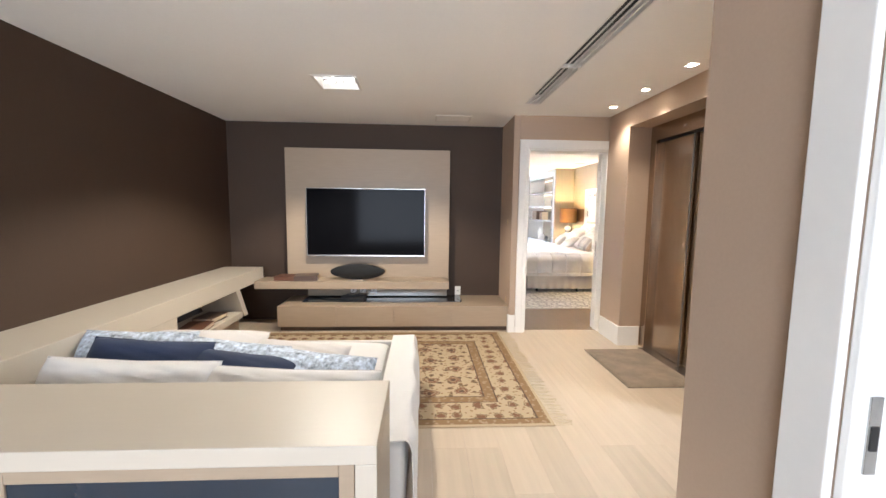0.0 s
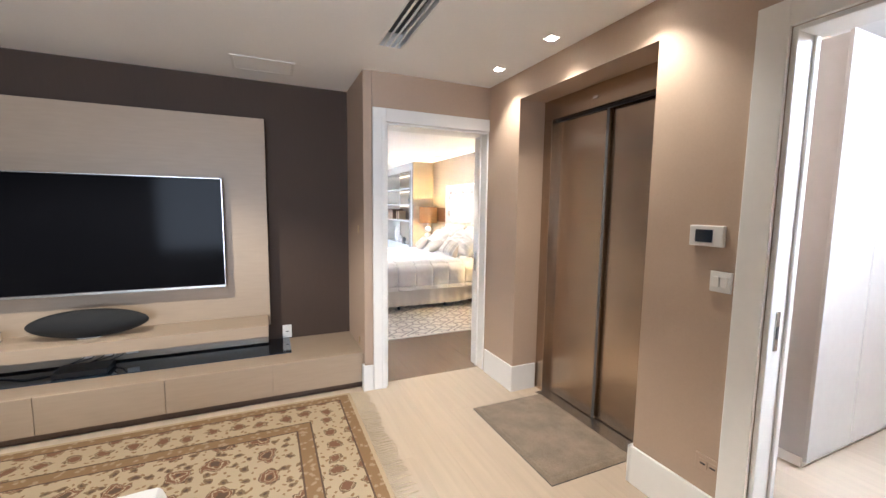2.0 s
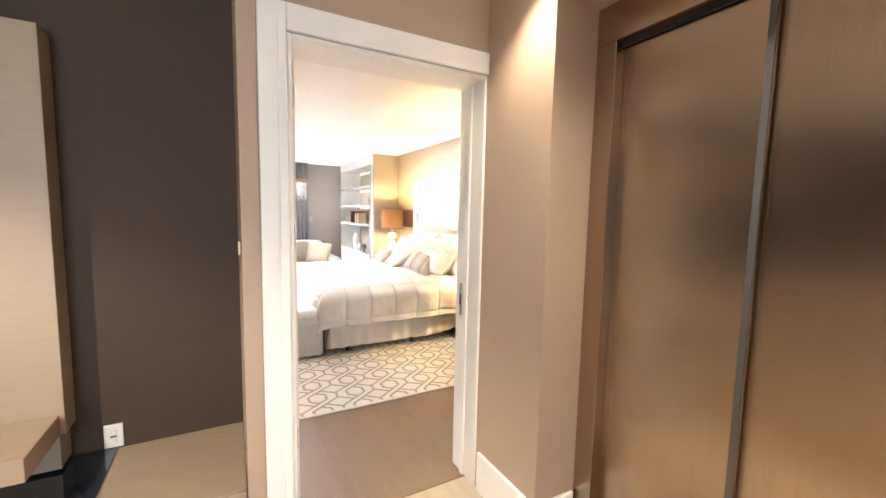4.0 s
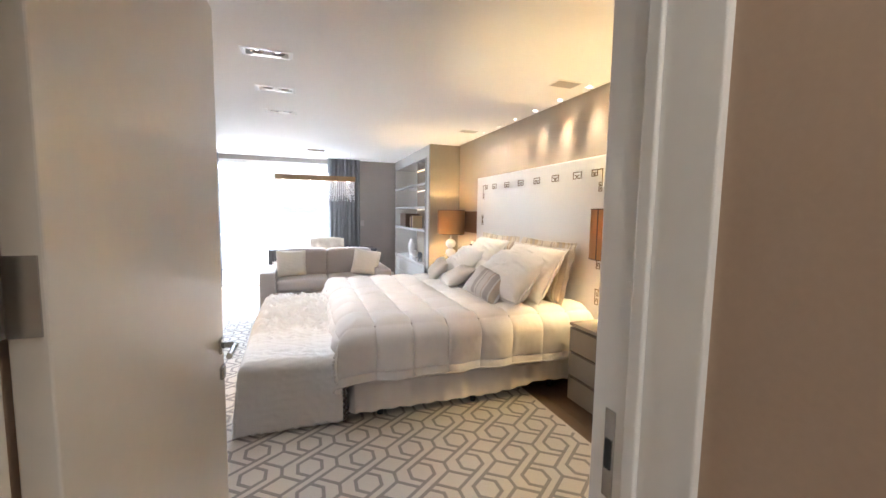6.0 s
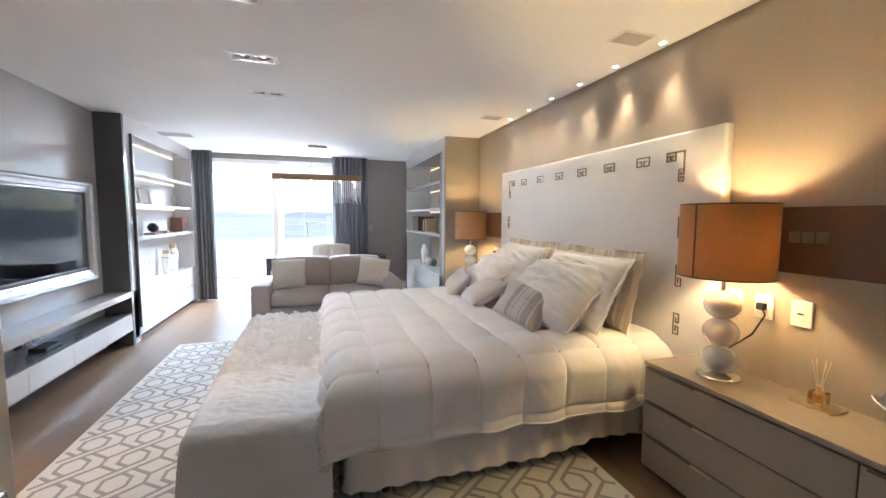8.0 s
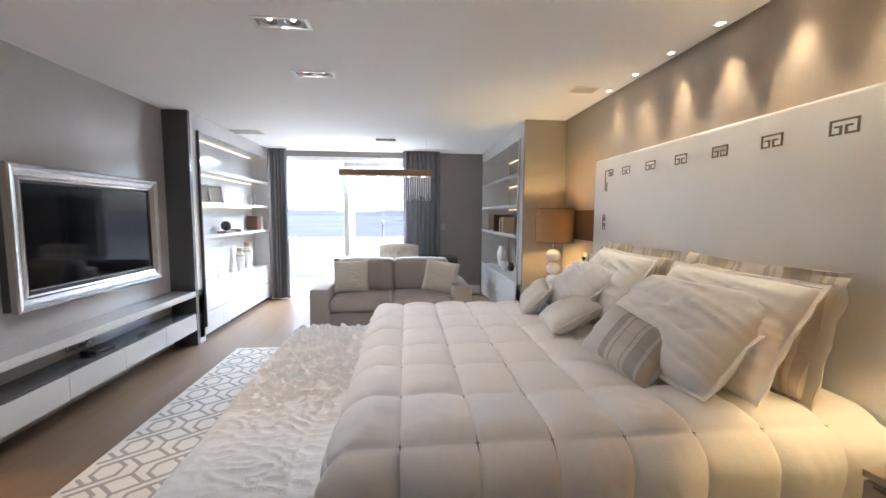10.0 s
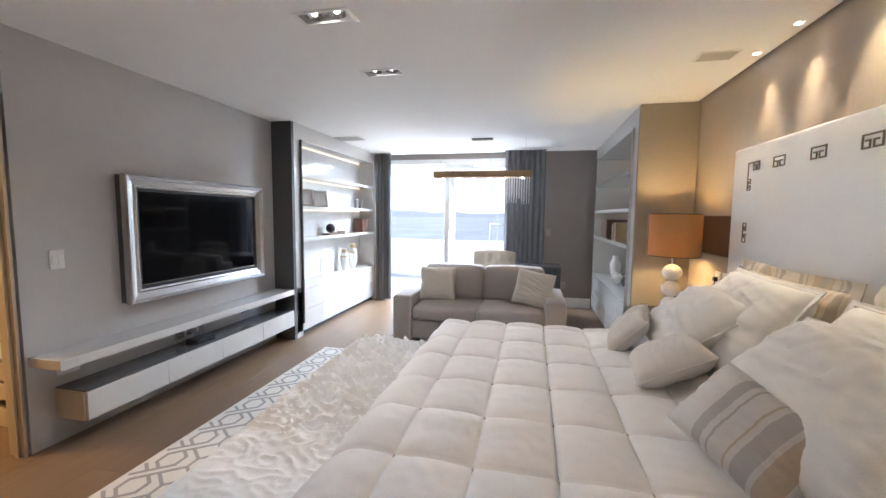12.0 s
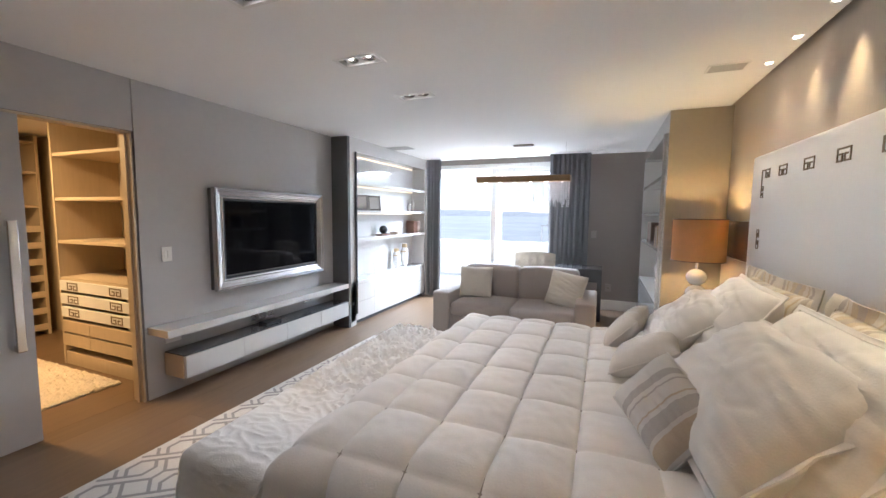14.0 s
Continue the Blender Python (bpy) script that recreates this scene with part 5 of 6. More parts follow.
def bowl(x, y, r, h, label):
    ob = thing("pedestal_bowl", label, "bowl", "pedestal bowls", (x, y, 0.641))
    bm = bmesh.new()
    n = 64

    def fn(u, v):
        a = 2 * math.pi * u
        prof = [(0.055, 0.0), (0.05, 0.012), (0.03, 0.045), (0.035, 0.06), (0.08, 0.075), (0.13, 0.105), (0.15, 0.12)]
        q = v * (len(prof) - 1)
        i = min(int(q), len(prof) - 2)
        f = q - i
        rr = prof[i][0] * (1 - f) + prof[i + 1][0] * f
        zz = prof[i][1] * (1 - f) + prof[i + 1][1] * f
        wav = 1 + 0.05 * v * v * math.cos(a * 10)
        return (rr * wav * r / 0.15 * math.cos(a), rr * wav * r / 0.15 * math.sin(a), zz * h / 0.12 + 0.006 * v ** 3 * math.cos(a * 10))
    sheet(bm, fn, n, 24)
    bmesh.ops.remove_doubles(bm, verts=bm.verts[:], dist=0.0005)
    thicken(bm, bm.faces[:], 0.005)
    part("dish", bm, M_PORCELAIN, ob, "", True)
    return ob


bowl(4.14, 6.30, 0.125, 0.15, "white scalloped porcelain pedestal bowl on the dresser")
bowl(4.16, 5.93, 0.10, 0.11, "smaller white scalloped pedestal bowl on the dresser")

# wall spots over the headboard
for x, y in wall_spots:
    downlight(x, y, 0.020, "tiny round lit downlight along the bed wall", "bed wall downlights", 7.0, 52, (0.20, 0))

# ceiling fittings
for x, y in lights_bed:
    ob = thing("recessed_ceiling_light", "white recessed rectangular light with two bulbs", "ceiling light", "bedroom ceiling lights")
    bm = bmesh.new()
    for lims in ((x - 0.16, x - 0.135, y - 0.075, y + 0.075), (x + 0.135, x + 0.16, y - 0.075, y + 0.075), (x - 0.135, x + 0.135, y - 0.075, y - 0.052), (x - 0.135, x + 0.135, y + 0.052, y + 0.075)):
        box(bm, *lims, CE - 0.005, CE + 0.06, 0.002)
    part("frame", bm, M_WHITE, ob)
    part("back_plate", B(x - 0.134, x + 0.134, y - 0.051, y + 0.051, CE + 0.04, CE + 0.05), M_GRILLE, ob, "grey recess plate")
    for d in (-0.065, 0.065):
        r = part("reflector", lathe(bmesh.new(), [(0.048, 0.008), (0.05, 0.012), (0.03, 0.038), (0.028, 0.038), (0.045, 0.008)], 20, x + d, y, CE, True), M_SILVER, ob, "", True)
        part("bulb", lathe(bmesh.new(), [(0.012, 0.015), (0.016, 0.03), (0.01, 0.05)], 12, x + d, y, CE), G_DIM, r, "lit bulb", True)
    # General fill added at the fixture, brighter than its dim bulbs would give
    lamp("ceiling_fill", "SPOT", 4.8, (1.0, 0.93, 0.88), look((x, y, CE - 0.008), (x, y, 0)), radius=0.05, cone=150, blend=0.8)
for x0, x1, y0, y1 in ((3.89, 4.12, 7.50, 7.66), (3.89, 4.12, 9.50, 9.66), (0.20, 0.60, 11.60, 11.88)):
    ob = thing("ceiling_grille", "flat grey ceiling grille in a white frame", "air vent", "bedroom ceiling grilles")
    part("frame", B(x0, x1, y0, y1, CE - 0.006, CE - 0.0005, 0.002), M_WHITE, ob)
    part("mesh_face", B(x0 + 0.015, x1 - 0.015, y0 + 0.015, y1 - 0.015, CE - 0.0075, CE - 0.0062), M_GRILLE, ob)
part_slot = thing("curtain_track", "dark ceiling slot for the curtain track", "curtain track")
part("track", B(0.401, 3.299, 12.881, 12.929, CE + 0.02, CE + 0.04), M_BLACK, part_slot)

# television on the grey wall
tv = thing("wall_television", "black television in a broad silver picture frame", "television")
part("surround", B(-0.029, 0.03, 8.895, 10.345, 0.805, 1.74, 0.003), M_DARKGREY, tv, "dark grey surround box")
YA, YB, ZA, ZB = 8.885, 10.352, 0.797, 1.747
prof = [(0.0, 0.03), (0.0, 0.068), (0.012, 0.078), (0.03, 0.074), (0.042, 0.062), (0.075, 0.050), (0.088, 0.058), (0.10, 0.052), (0.105, 0.03)]
bm = bmesh.new()
rings = []
for inset, xx in prof:
    rings.append([bm.verts.new(p) for p in ((xx, YA + inset, ZA + inset), (xx, YB - inset, ZA + inset), (xx, YB - inset, ZB - inset), (xx, YA + inset, ZB - inset))])
for a, b in zip(rings, rings[1:]):
    for i in range(4):
        bm.faces.new((a[i], a[(i + 1) % 4], b[(i + 1) % 4], b[i]))
part("picture_frame", bm, M_SILVER, tv, "moulded brushed silver frame")
part("panel", B(0.028, 0.036, YA + 0.10, YB - 0.10, ZA + 0.10, ZB - 0.10), M_BLACK, tv)
part("screen", B(0.036, 0.040, YA + 0.125, YB - 0.125, ZA + 0.135, ZB - 0.12), M_SCREEN_GLOSS, tv)
part("trim_line", B(0.037, 0.043, YA + 0.12, YB - 0.12, ZA + 0.125, ZA + 0.131), M_SILVER, tv)

shelf = thing("floating_shelf", "glossy grey floating shelf below the television", "shelf")
part("board", B(-0.029, 0.22, 8.33, 10.655, 0.54, 0.60, 0.003), M_GLOSSGREY, shelf)
part("edge_strip", B(0.2205, 0.224, 8.33, 10.655, 0.541, 0.599), M_GLOSSWHITE, shelf)
fl = thing("floating_cabinet", "floating grey media cabinet with pale drawers", "cabinet")
part("body", B(-0.029, 0.20, 8.46, 10.655, 0.17, 0.355, 0.002), M_GLOSSGREY, fl)
part("top", B(-0.029, 0.215, 8.455, 10.655, 0.3555, 0.365, 0.002), M_DARKGREY, fl, "dark glossy top")
part("end_panel", B(-0.028, 0.2, 8.452, 8.459, 0.17, 0.355), M_CLOSET, fl, "wood veneer end panel")
for a, b in zip((8.46, 9.022, 9.563, 10.109), (9.022, 9.563, 10.109, 10.655)):
    part("drawer_front", B(0.2005, 0.22, a + 0.002, b - 0.002, 0.172, 0.352, 0.002), M_GLOSSWHITE, fl)
for y in (9.36, 9.47, 9.58):
    wall_plate("wall_socket", "chrome wall socket above the media cabinet", "socket", 0.085, 0.075, pose(-0.03, y, 0.44, 0, 0, 90), 1, True, M_SILVER)
wall_plate("wall_socket", "chrome wall socket near the bookcase", "socket", 0.12, 0.06, pose(-0.03, 10.15, 0.47, 0, 0, 90), 2, True, M_SILVER)
wall_plate("wall_socket", "white double socket by the sliding door", "socket", 0.13, 0.085, pose(-0.03, 8.53, 0.47, 0, 0, 90), 2, True)
wall_plate("light_switch", "white double light switch by the sliding door", "switch", 0.08, 0.12, pose(-0.03, 8.51, 1.17, 0, 0, 90), 2)
rt = thing("router", "small black router with cables", "router")
part("body", B(0.03, 0.15, 9.36, 9.56, 0.366, 0.395, 0.006), M_BLACK, rt)
for i in range(3):
    part("cable", tube(bmesh.new(), [(0.03, 9.40 + 0.05 * i, 0.38), (0.0, 9.40 + 0.05 * i, 0.43), (0.04, 9.42 + 0.05 * i, 0.46), (-0.01, 9.37 + 0.1 * i, 0.44)], 0.004, 6), M_CHROME, rt, "", True)

# built-in bookcases


def bookcase(sign, xf, xb, y0, y1, side_mat, front_mat, inner_mat, label):
    """Open shelves above drawers; xf is the front plane, xb the back, sign the way the front faces."""
    ob = thing("built_in_bookcase", label, "bookcase")

    def bx(a, b):
        return tuple(sorted((a, b)))
    part("side_panel", B(*bx(xf, xb), y0, y0 + 0.05, 0.0, CE - 0.002, 0.002), side_mat, ob)
    part("side_panel", B(*bx(xf, xb), y1 - 0.04, y1, 0.0, CE - 0.002, 0.002), front_mat, ob)
    part("back_panel", B(*bx(xb, xb + sign * 0.02), y0 + 0.05, y1 - 0.04, 0.56, 2.36), inner_mat, ob)
    part("top_fascia", B(*bx(xf, xb), y0 + 0.05, y1 - 0.04, 2.33, CE - 0.002, 0.002), front_mat, ob)
    part("front_stile", B(*bx(xf, xf - sign * 0.03), y0 + 0.05, y0 + 0.17, 0.0, 2.33, 0.002), front_mat, ob)
    part("inner_side", B(*bx(xf - sign * 0.03, xb), y0 + 0.15, y0 + 0.17, 0.56, 2.33), inner_mat, ob)
    part("edge_bar", B(*bx(xf + sign * 0.001, xf + sign * 0.028), y0 + 0.155, y0 + 0.172, 0.16, 2.33, 0.002), M_SILVER if sign < 0 else M_DARKGREY, ob, "upright metal edge bar")
    for z in (1.93, 1.545, 1.165):
        sh = part("shelf", B(*bx(xf - sign * 0.005, xb + sign * 0.02), y0 + 0.17, y1 - 0.04, z - 0.02, z + 0.02, 0.002), front_mat, ob)
        if z > 1.5:
            part("strip_light", B(*bx(xb + sign * 0.022, xb + sign * 0.034), y0 + 0.20, y1 - 0.07, z - 0.03, z - 0.0205), G_STRIP, sh, "warm light strip")
    part("strip_light", B(*bx(xb + sign * 0.022, xb + sign * 0.034), y0 + 0.20, y1 - 0.07, 2.318, 2.3295), G_STRIP, ob, "warm light strip")
    part("counter", B(*bx(xf, xb), y0 + 0.05, y1 - 0.04, 0.555, 0.60, 0.002), front_mat, ob)
    part("carcass", B(*bx(xf - sign * 0.02, xb), y0 + 0.05, y1 - 0.04, 0.06, 0.554), front_mat, ob)
    part("plinth", B(*bx(xf - sign * 0.05, xb), y0 + 0.05, y1 - 0.04, 0.0, 0.06), M_DARKGREY, ob)
    w = (y1 - y0 - 0.09) / 4
    for i in range(4):
        a = y0 + 0.05 + w * i
        for z0, z1 in ((0.062, 0.305), (0.309, 0.552)):
            part("drawer_front", B(*bx(xf, xf - sign * 0.019), a + 0.0015, a + w - 0.0015, z0, z1, 0.0015), front_mat, ob)
    return ob


# Near side panel takes a darkened grey: shade away from the window as colour
bookcase(1, 0.22, -0.055, 10.661, 13.06, M_SHADED_DARK, M_GLOSSWHITE, M_GLOSSWHITE, "glossy pale built-in bookcase with lit shelves")
bookcase(-1, 3.83, 4.325, 10.665, 13.15, M_GOLDGREY, M_GLOSSWHITE, M_GOLDGREY, "champagne built-in bookcase with lit shelves")

# things on the shelves


def vase(x, y, z, h, r, label, band=True, mat=None):
    ob = thing("vase", label, "vase", "shelf vases", (x, y, z))
    prof = [(0.55, 0.0), (0.6, 0.02), (0.85, 0.3), (1.0, 0.55), (0.98, 0.68), (0.6, 0.84), (0.55, 0.86), (0.62, 0.98), (0.58, 1.0)]
    part("body", lathe(bmesh.new(), [(r * a, h * b) for a, b in prof], 32), mat or M_PORCELAIN, ob, "", True)
    if band:
        for b0, b1, rr in ((0.64, 0.69, 1.0), (0.84, 1.001, 0.66)):
            part("gold_band", lathe(bmesh.new(), [(r * rr + 0.001, h * b0), (r * rr + 0.002, h * (b0 + b1) / 2), (r * rr + 0.001, h * b1)], 32), M_GOLDV, ob, "gold band", True)
    return ob


vase(0.06, 12.24, 0.601, 0.335, 0.065, "white porcelain vase with gold bands on the counter")
vase(0.06, 12.53, 0.601, 0.40, 0.07, "taller white porcelain vase with gold bands")
vase(0.05, 11.60, 0.601, 0.26, 0.04, "slender clear glass vase on the bookcase counter", False, M_GLASS)
vase(4.05, 12.56, 0.601, 0.33, 0.075, "white lidded porcelain vase in the bookcase", False)
vase(4.0, 12.15, 0.601, 0.15, 0.06, "small white porcelain jar in the bookcase", False)
vase(4.05, 11.95, 0.601, 0.12, 0.05, "small dark grey vase in the bookcase", False, M_DARKGREY)
globe = thing("stone_sphere", "black stone sphere on a wooden stand", "sphere", at=(0.07, 11.80, 1.186))
part("stand", B(-0.06, 0.06, -0.14, 0.14, 0.0, 0.016, 0.003), M_BOOK, globe)
part("sphere", lathe(bmesh.new(), [(0.066 * math.sin(math.pi * max(0.04, min(0.96, k / 18))), 0.085 - 0.066 * math.cos(math.pi * k / 18)) for k in range(19)], 30), M_BLACK, globe, "", True)
book(0.05, 12.22, 1.186, 0.13, 0.20, 0.03, 12, M_BOOK, "rust brown book lying on the bookcase shelf")
for i in range(5):
    ob = thing("book", "dark red upright book on the lit shelf" if i < 3 else "grey upright book on the lit shelf", "book", "upright books")
    part("cover", B(-0.01, 0.15, 12.72 + 0.052 * i, 12.768 + 0.052 * i, 1.186, 1.40 - 0.008 * (i % 3), 0.003), M_BOOK if i < 3 else M_GREIGE, ob)
    part("pages", B(-0.008, 0.148, 12.724 + 0.052 * i, 12.764 + 0.052 * i, 1.40 - 0.008 * (i % 3), 1.4012 - 0.008 * (i % 3)), M_PAPER, ob)
for y, w in ((11.22, 0.20), (11.56, 0.20)):
    ob = thing("picture_frame", "small leaning picture frame with a dark back", "picture frame", "shelf picture frames")
    part("frame", box(box(box(B(-0.01, 0.01, -w / 2, -w / 2 + 0.025, 0, 0.23, 0.002), -0.01, 0.01, w / 2 - 0.025, w / 2, 0, 0.23, 0.002), -0.01, 0.01, -w / 2 + 0.025, w / 2 - 0.025, 0, 0.025, 0.002), -0.01, 0.01, -w / 2 + 0.025, w / 2 - 0.025, 0.205, 0.23, 0.002), M_SILVER, ob)
    part("picture", B(-0.004, 0.002, -w / 2 + 0.024, w / 2 - 0.024, 0.024, 0.206), M_PLATE, ob)
    part("easel_back", B(-0.06, -0.052, -0.03, 0.03, 0.0, 0.16), M_BLACK, ob)
    ob.matrix_world = pose(0.06, y, 1.566, 0, -12, -38)
for y, h in ((12.72, 0.16), (12.86, 0.20)):
    vase(0.05, y, 1.566, h, 0.04, "clear glass candle holder on the lit shelf", False, M_GLASS)
bx = thing("storage_box", "dark brown storage box in the bookcase", "box")
part("body", B(3.90, 4.20, 12.50, 12.95, 1.186, 1.42, 0.006), M_BROWNWOOD, bx)
part("lid", B(3.895, 4.205, 12.495, 12.955, 1.42, 1.44, 0.004), M_BROWNWOOD, bx)
for i in range(4):
    ob = thing("book", "gold and brown upright book in the bookcase", "book", "upright books")
    part("cover", B(3.92, 4.10, 12.0 + 0.06 * i, 12.055 + 0.06 * i, 1.186, 1.40 - 0.02 * (i % 2), 0.003), (M_GOLDV, M_BROWNWOOD, M_BOOK, M_GOLDV)[i], ob)
    part("pages", B(3.922, 4.098, 12.004 + 0.06 * i, 12.051 + 0.06 * i, 1.40 - 0.02 * (i % 2), 1.4012 - 0.02 * (i % 2)), M_PAPER, ob)
fig = thing("figurine", "small dark abstract figurine in the bookcase", "figurine")
part("body", lathe(bmesh.new(), [(0.05, 0), (0.03, 0.04), (0.055, 0.12), (0.02, 0.19), (0.03, 0.24), (0.005, 0.27)], 18, 4.0, 11.35, 1.566), M_DARKGREY, fig, "", True)

# two-seat sofa
ts = thing("sofa", "greige two-seat fabric sofa facing the bed", "sofa")
part("base", B(1.58, 3.07, 10.80, 11.62, 0.09, 0.30, 0.02, 3), M_GREIGE, ts, "", True)
for x0 in (1.39, 3.04):
    part("arm", B(x0, x0 + 0.215, 10.74, 11.66, 0.06, 0.585, 0.025, 3), M_GREIGE, ts, "", True)
part("back", B(1.58, 3.07, 11.52, 11.72, 0.09, 0.74, 0.03, 3), M_GREIGE, ts, "", True)


def puffed(x0, x1, y0, y1, z0, z1, k, r=0.05):
    bm = B(x0, x1, y0, y1, z0, z1, r, 4)
    bmesh.ops.subdivide_edges(bm, edges=[e for e in bm.edges if e.calc_length() > 0.15], cuts=5, use_grid_fill=True)
    c, h = Vector(((x0 + x1) / 2, (y0 + y1) / 2, (z0 + z1) / 2)), Vector(((x1 - x0) / 2, (y1 - y0) / 2, (z1 - z0) / 2))
    for v in bm.verts:
        d = [(v.co[i] - c[i]) / h[i] for i in range(3)]
        for i in range(3):
            o = [d[j] for j in range(3) if j != i]
            v.co[i] += k * d[i] * (1 - o[0] ** 2) * (1 - o[1] ** 2) + 0.003 * noise.noise(v.co * 6)
    return bm


for x0, x1 in ((1.605, 2.322), (2.328, 3.04)):
    part("seat_cushion", puffed(x0, x1, 10.76, 11.50, 0.30, 0.46, 0.02), M_GREIGE, ts, "", True)
    part("back_cushion", puffed(x0, x1, 11.34, 11.56, 0.44, 0.855, 0.025), M_GREIGE, ts, "", True)
for x in (1.5, 3.15):
    for y in (10.82, 11.6):
        part("foot", B(x - 0.03, x + 0.03, y - 0.03, y + 0.03, 0.0, 0.06, 0.004), M_BROWNWOOD, ts)
pillow("scatter_cushion", 0.42, 0.40, 0.13, M_CREAMPIL, pose(1.80, 11.20, 0.655, 76, 0, 6), "cream linen cushion on the greige sofa", "cushion", "sofa cushions", seed=21)
pillow("scatter_cushion", 0.42, 0.40, 0.13, M_CREAMPIL, pose(2.92, 11.14, 0.655, 74, 9, -12), "cream linen cushion on the greige sofa", "cushion", "sofa cushions", seed=22)

# desk and tufted chair
desk = thing("desk", "dark grey lacquered desk before the window", "desk")
part("top", B(1.38, 3.30, 12.36, 12.86, 0.72, 0.76, 0.004), M_DARKGREY, desk)
for x in (1.38, 3.24):
    part("side_panel", B(x, x + 0.06, 12.38, 12.84, 0.0, 0.72, 0.003), M_DARKGREY, desk)
part("apron", B(1.44, 3.24, 12.80, 12.82, 0.50, 0.72), M_DARKGREY, desk)
ch = thing("tufted_chair", "pale button-tufted chair at the desk", "chair")


def backrest(u, v):
    a = 2 * u - 1
    tuft = 0
    for i in range(5):
        for j in range(3):
            du, dv = (u - (0.1 + 0.2 * i + 0.1 * (j % 2) - 0.05)) * 5.0, (v - (0.22 + 0.28 * j)) * 3.4
            tuft += math.exp(-(du * du + dv * dv) * 7)
    e = (1 - abs(a) ** 8) * (1 - (2 * v - 1) ** 8)
    top = 1.0 - 0.035 * abs(a) ** 3
    return (2.38 + 0.295 * a, 12.20 - 0.05 * (1 - a * a) - 0.035 * max(e, 0) ** 0.4 + 0.03 * tuft, 0.44 + (top - 0.44) * v)


part("backrest", sheet(bmesh.new(), backrest, 60, 50, 0.07), M_CREAMPIL, ch, "button-tufted pale back", True)
for j in range(3):
    for i in range(5):
        u, v = 0.1 + 0.2 * i + 0.1 * (j % 2) - 0.05, 0.22 + 0.28 * j
        if 0.02 < u < 0.98:
            p = backrest(u, v)
            part("button", lathe(bmesh.new(), [(0.004, -0.005), (0.012, 0.0), (0.004, 0.005)], 10, p[0], p[1] - 0.001, p[2]), M_GREIGE, ch, "", True)
part("seat", puffed(2.10, 2.66, 12.26, 12.78, 0.40, 0.50, 0.01), M_CREAMPIL, ch, "", True)
for x in (2.14, 2.62):
    for y in (12.28, 12.74):
        part("leg", B(x - 0.02, x + 0.02, y - 0.02, y + 0.02, 0.0, 0.40, 0.003), M_BROWNWOOD, ch)

# curtains


def curtain(x0, x1, folds, seed, label):
    ob = thing("curtain", label, "curtain", "window curtains")

    def fn(u, v):
        k = 0.55 + 0.45 * v
        w = 0.05 * math.sin(u * folds * 2 * math.pi + 0.6 * math.sin(u * 9 + seed)) * k + 0.012 * noise.noise(Vector((u * 8, v * 2, seed)))
        return (x0 + (x1 - x0) * u + 0.012 * math.cos(u * folds * 4 * math.pi) * k, 13.06 + w, CE - 0.005 - (CE - 0.02) * v)
    part("cloth", sheet(bmesh.new(), fn, 160, 24, 0.004), M_CURTAIN, ob, "", True)
    part("heading", B(x0, x1, 13.05, 13.07, CE - 0.03, CE - 0.001), M_CURTAIN, ob)
    return ob


curtain(0.235, 0.52, 5, 1, "grey floor-length curtain drawn to the window's side")
curtain(2.44, 3.06, 8, 2, "grey floor-length curtain drawn aside by the taupe wall")
wall_plate("light_switch", "pale switch plate on the taupe wall", "switch", 0.08, 0.12, pose(3.15, 13.25, 1.22), 2, False, M_GREIGE)
wall_plate("wall_socket", "pale low socket on the taupe wall", "socket", 0.085, 0.12, pose(3.40, 13.25, 0.36), 1, True, M_GREIGE)

# chandelier
cd = thing("chandelier", "long bronze bar chandelier with hanging crystal strands", "chandelier")
part("bar", B(1.545, 2.855, 11.93, 12.17, 1.985, 2.07, 0.004), M_LAMPBAR, cd, "bronze rectangular body")
part("canopy", B(2.06, 2.34, 12.0, 12.10, CE - 0.02, CE - 0.0005, 0.003), M_BRONZE, cd)
for x in (1.62, 2.78, 2.05, 2.35):
    part("suspension_wire", tube(bmesh.new(), [(x, 12.05, 2.07), (2.2 + (x - 2.2) * 0.2 if x in (2.05, 2.35) else x, 12.05, CE - 0.001)], 0.0014, 5), M_SILVER, cd)
for i in range(6):
    part("lamp_bulb", lathe(bmesh.new(), [(0.02, -0.006), (0.02, 0.001)], 12, 1.66 + 0.216 * i, 12.05, 1.984), G_SPOT, cd, "small lit bulb")
bm = bmesh.new()
n = 12
for i in range(n):
    z = -0.025 * i
    top = bot if i else bm.verts.new((0, 0, z))
    bot = bm.verts.new((0, 0, z - 0.025))
    mid = [bm.verts.new((0.008 * math.cos(a), 0.008 * math.sin(a), z - 0.012)) for a in (0.4, 1.97, 3.54, 5.11)]
    for k in range(4):
        bm.faces.new((top, mid[k], mid[(k + 1) % 4]))
        bm.faces.new((bot, mid[(k + 1) % 4], mid[k]))
strand_mesh = finish("crystal_strand", bm, M_CRYSTAL)
rnd = random.Random(11)
for i in range(40):
    for j in range(4):
        ob = new("crystal_strand", strand_mesh)
        ob.parent = cd
        ob.location = (1.565 + 1.27 * i / 39, 11.95 + 0.066 * j, 1.984)
        ob.scale = (1, 1, 0.75 + 0.45 * rnd.random())

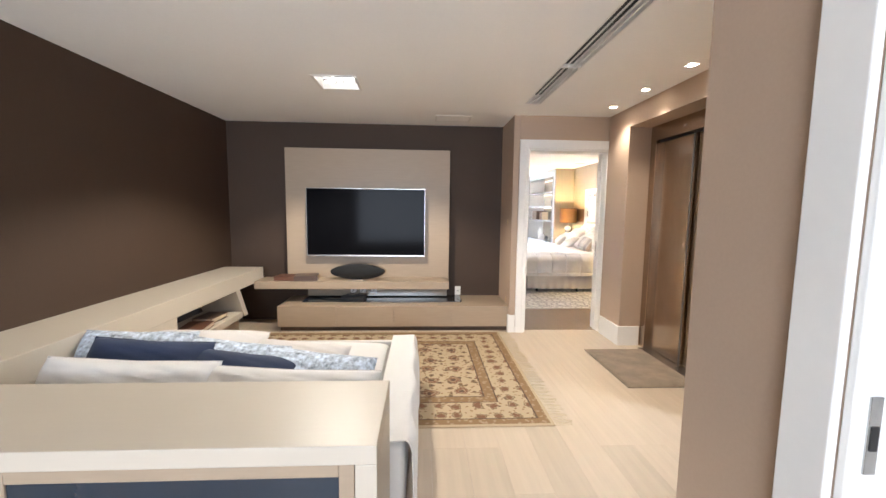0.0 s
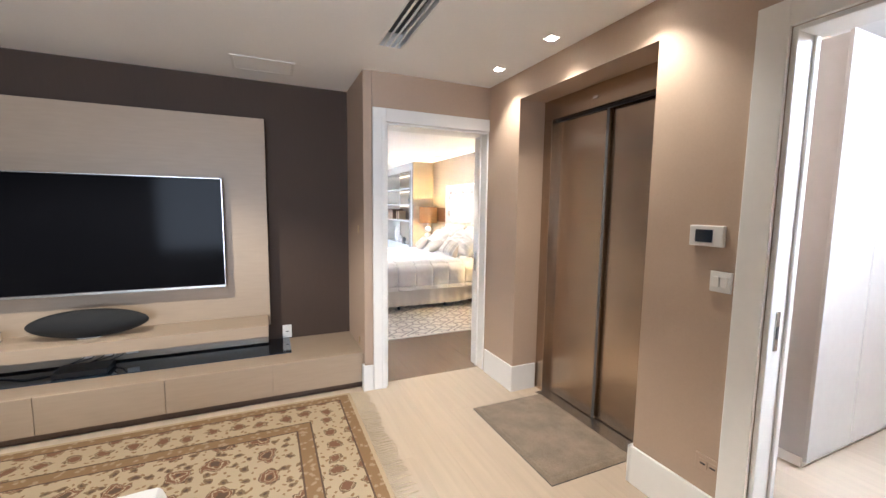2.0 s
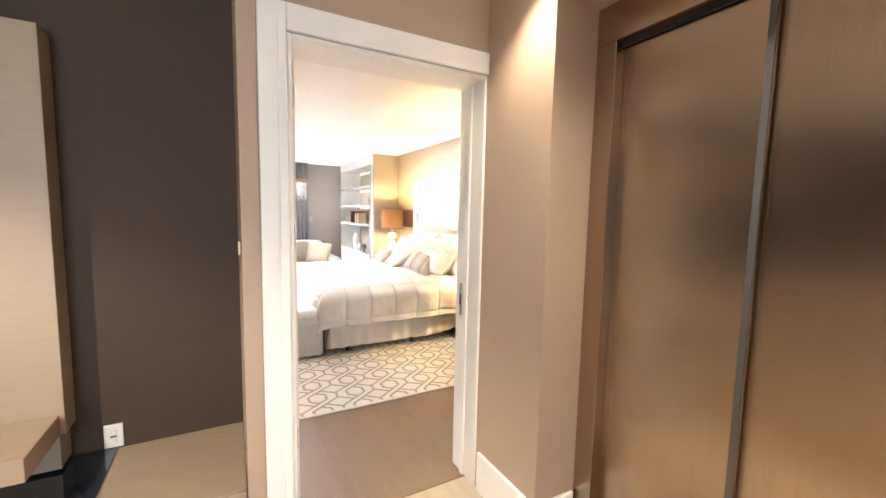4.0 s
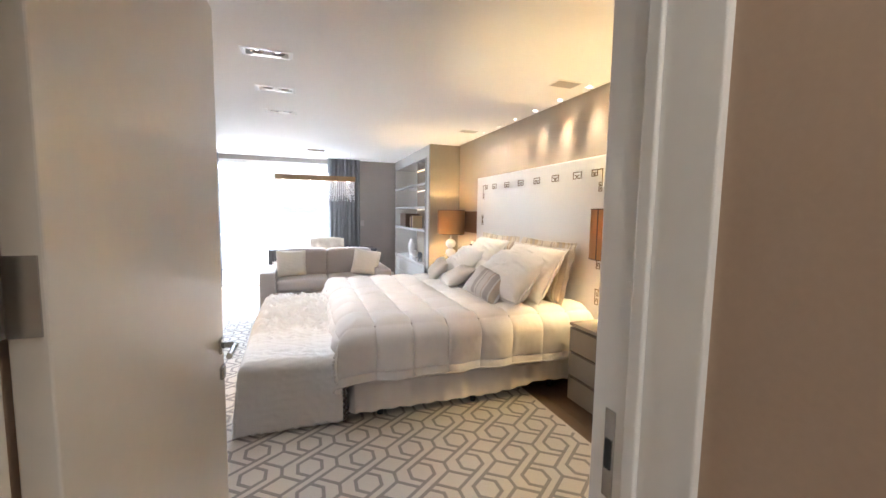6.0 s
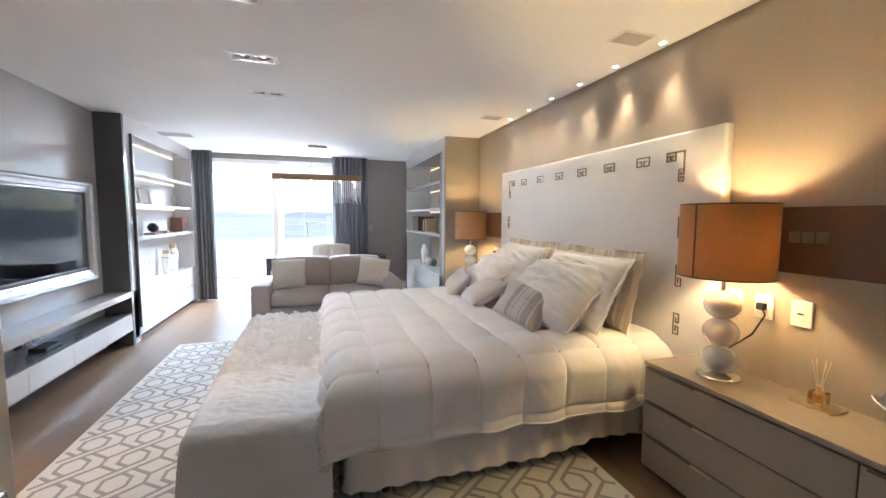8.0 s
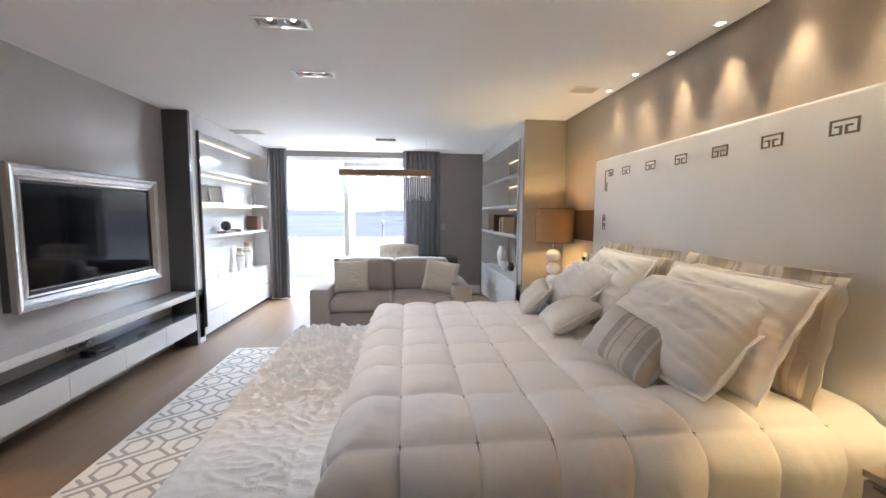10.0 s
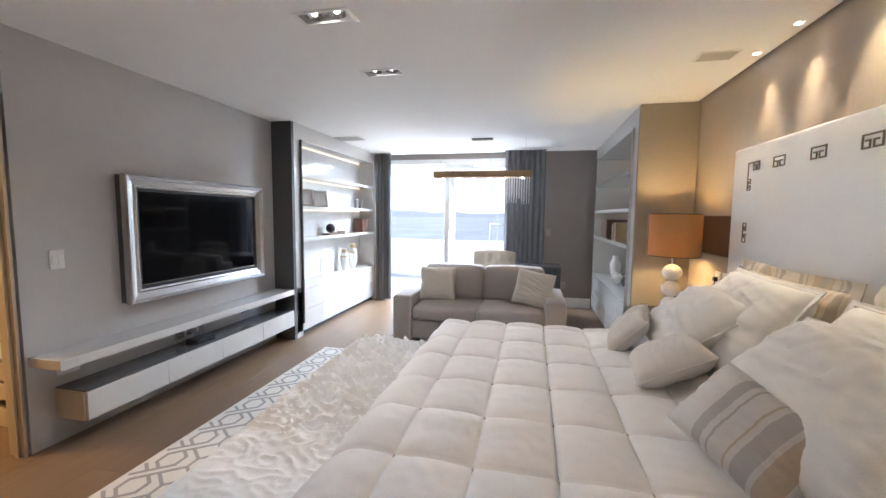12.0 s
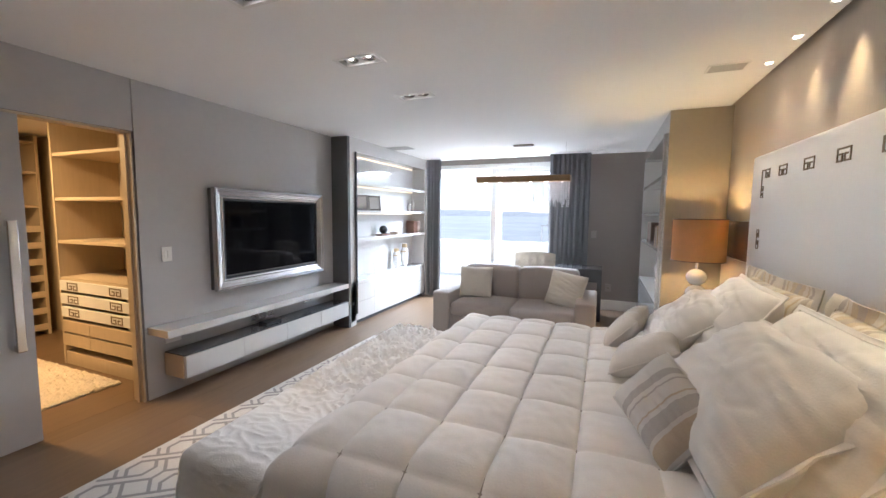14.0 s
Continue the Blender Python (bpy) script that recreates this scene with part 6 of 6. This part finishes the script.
# ---------------------------------------------------------------- dressing room
cl = thing("closet_shelving", "sand laminate closet unit with shelves and drawers", "closet")
part("side_panel", B(-1.64, -1.61, 8.50, 9.09, 0.0, 2.40), M_CLOSET, cl)
part("side_panel", B(-0.24, -0.165, 8.50, 9.09, 0.0, 2.40), M_CLOSET, cl)
part("back_panel", B(-1.61, -0.24, 9.06, 9.09, 0.0, 2.40), M_CLOSET, cl)
for z in (2.05, 1.63, 1.22, 0.86):
    part("shelf", B(-1.61, -0.24, 8.505, 9.06, z - 0.015, z + 0.015, 0.002), M_CLOSET, cl)
part("base", B(-1.61, -0.24, 8.505, 9.06, 0.0, 0.13, 0.002), M_CLOSET, cl)
for i, z in enumerate((0.745, 0.615, 0.485)):
    dr = part("drawer", B(-1.608, -0.242, 8.49, 8.52, z, z + 0.10, 0.003), M_LEATHER, cl, "white leather drawer front")
    for xk in (-1.47, -0.80):
        bm = bmesh.new()
        path = [(0, 0), (0, 1), (1, 1), (1, 0), (0.62, 0), (0.62, 0.55), (0.82, 0.55)]
        path2 = [(0, 0), (0.42, 0), (0.42, 0.55), (0.22, 0.55)]
        for pts in (path, path2):
            for (a, b), (c, d) in zip(pts, pts[1:]):
                x0, x1 = sorted((xk + 0.16 * a, xk + 0.16 * c))
                z0, z1 = sorted((z + 0.02 + 0.06 * b, z + 0.02 + 0.06 * d))
                box(bm, x0 - 0.005, x1 + 0.005, 8.486, 8.491, z0 - 0.005, z1 + 0.005)
        part("key_ornament", bm, M_BRONZE, dr, "bronze key fret")
for z in (0.335, 0.20 + 0.0):
    for x0, x1 in ((-1.608, -1.16), (-1.155, -0.242)):
        part("drawer", B(x0, x1, 8.49, 8.52, z - 0.0, z + 0.115, 0.002), M_CLOSET, cl)
lampc = lamp("closet_light", "AREA", 16, WARM, look((-1.5, 7.6, 2.40), (-1.5, 7.6, 0)), size=1.2, size_y=0.2)
cf = thing("closet_ceiling_light", "slim lit closet ceiling light", "ceiling light")
part("frame", B(-2.15, -0.85, 7.45, 7.75, 2.405, 2.419), M_WHITE, cf)
sr = thing("shoe_rack", "tall sand laminate shoe rack with slanted shelves", "shoe rack")
part("side_panel", B(-3.39, -3.0, 8.95, 8.98, 0.0, 2.40), M_CLOSET, sr)
part("side_panel", B(-3.39, -3.0, 8.10, 8.13, 0.0, 2.40), M_CLOSET, sr)
part("back_panel", B(-3.395, -3.37, 8.13, 8.95, 0.0, 2.40), M_BROWNWOOD, sr)
for i in range(7):
    z = 0.06 + 0.20 * i
    part("tray_front", B(-3.02, -2.995, 8.13, 8.95, z, z + 0.075, 0.002), M_CLOSET, sr)
    part("tray", B(-3.37, -3.02, 8.13, 8.95, z, z + 0.012), M_CLOSET, sr)
for z in (1.55, 1.95, 2.30):
    part("shelf", B(-3.37, -3.0, 8.13, 8.95, z, z + 0.025), M_CLOSET, sr)
wall_plate("light_switch", "bronze switch plate in the dressing room", "switch", 0.08, 0.14, pose(-2.55, 9.10, 0.55), 1, False, M_GOLDGREY)
skirting(-3.0, -1.65, 9.085, 9.099, 0, 0.22)


def shag(u, v):
    return (-2.0 + 1.40 * u, 7.45 + 0.98 * v, 0.012 + 0.030 * abs(noise.noise(Vector((u * 34, v * 26, 2)))) + 0.014 * noise.noise(Vector((u * 70, v * 60, 1))))


sg = thing("shag_rug", "cream shaggy rug in the dressing room", "rug")
part("tufted_carpet", sheet(bmesh.new(), shag, 130, 100), M_SHAG, sg, "", True)
part("backing", B(-2.0, -0.60, 7.45, 8.43, 0.0005, 0.008), M_SHAG, sg)

# ---------------------------------------------------------------- floor boards
floor_ob = bpy.data.objects["floor"]
plank_meshes = {}


def plank(x, y, w, length, mat):
    key = (round(length, 2), mat.name)
    if key not in plank_meshes:
        plank_meshes[key] = finish("floor_board", B(0.0004, w - 0.0004, 0.0004, length - 0.0004, -0.022, 0.0), mat)
    ob = new("floor_board", plank_meshes[key])
    ob.parent = floor_ob
    ob.location = (x, y, 0)


def boards(x0, x1, y0, y1, mat=M_OAK, w=0.21):
    rnd = random.Random(int(1000 + x0 * 10 + y0))
    n = math.ceil((x1 - x0) / w)
    for i in range(n):
        y = y0
        first = True
        while y < y1 - 0.01:
            ln = rnd.choice((0.9, 1.3, 1.7)) if first else 2.1
            first = False
            if y1 - y - ln < 0.3:
                ln = y1 - y
            plank(x0 + i * w, y, w, ln, mat)
            y += ln


boards(-2.0, 2.62, -2.95, 5.30)
boards(2.62, 5.2, 0.9, 5.30)
boards(-0.16, 4.40, 5.305, 13.40, M_OAK_D)
boards(-3.522, -0.17, 6.1, 9.1, M_OAK_D)
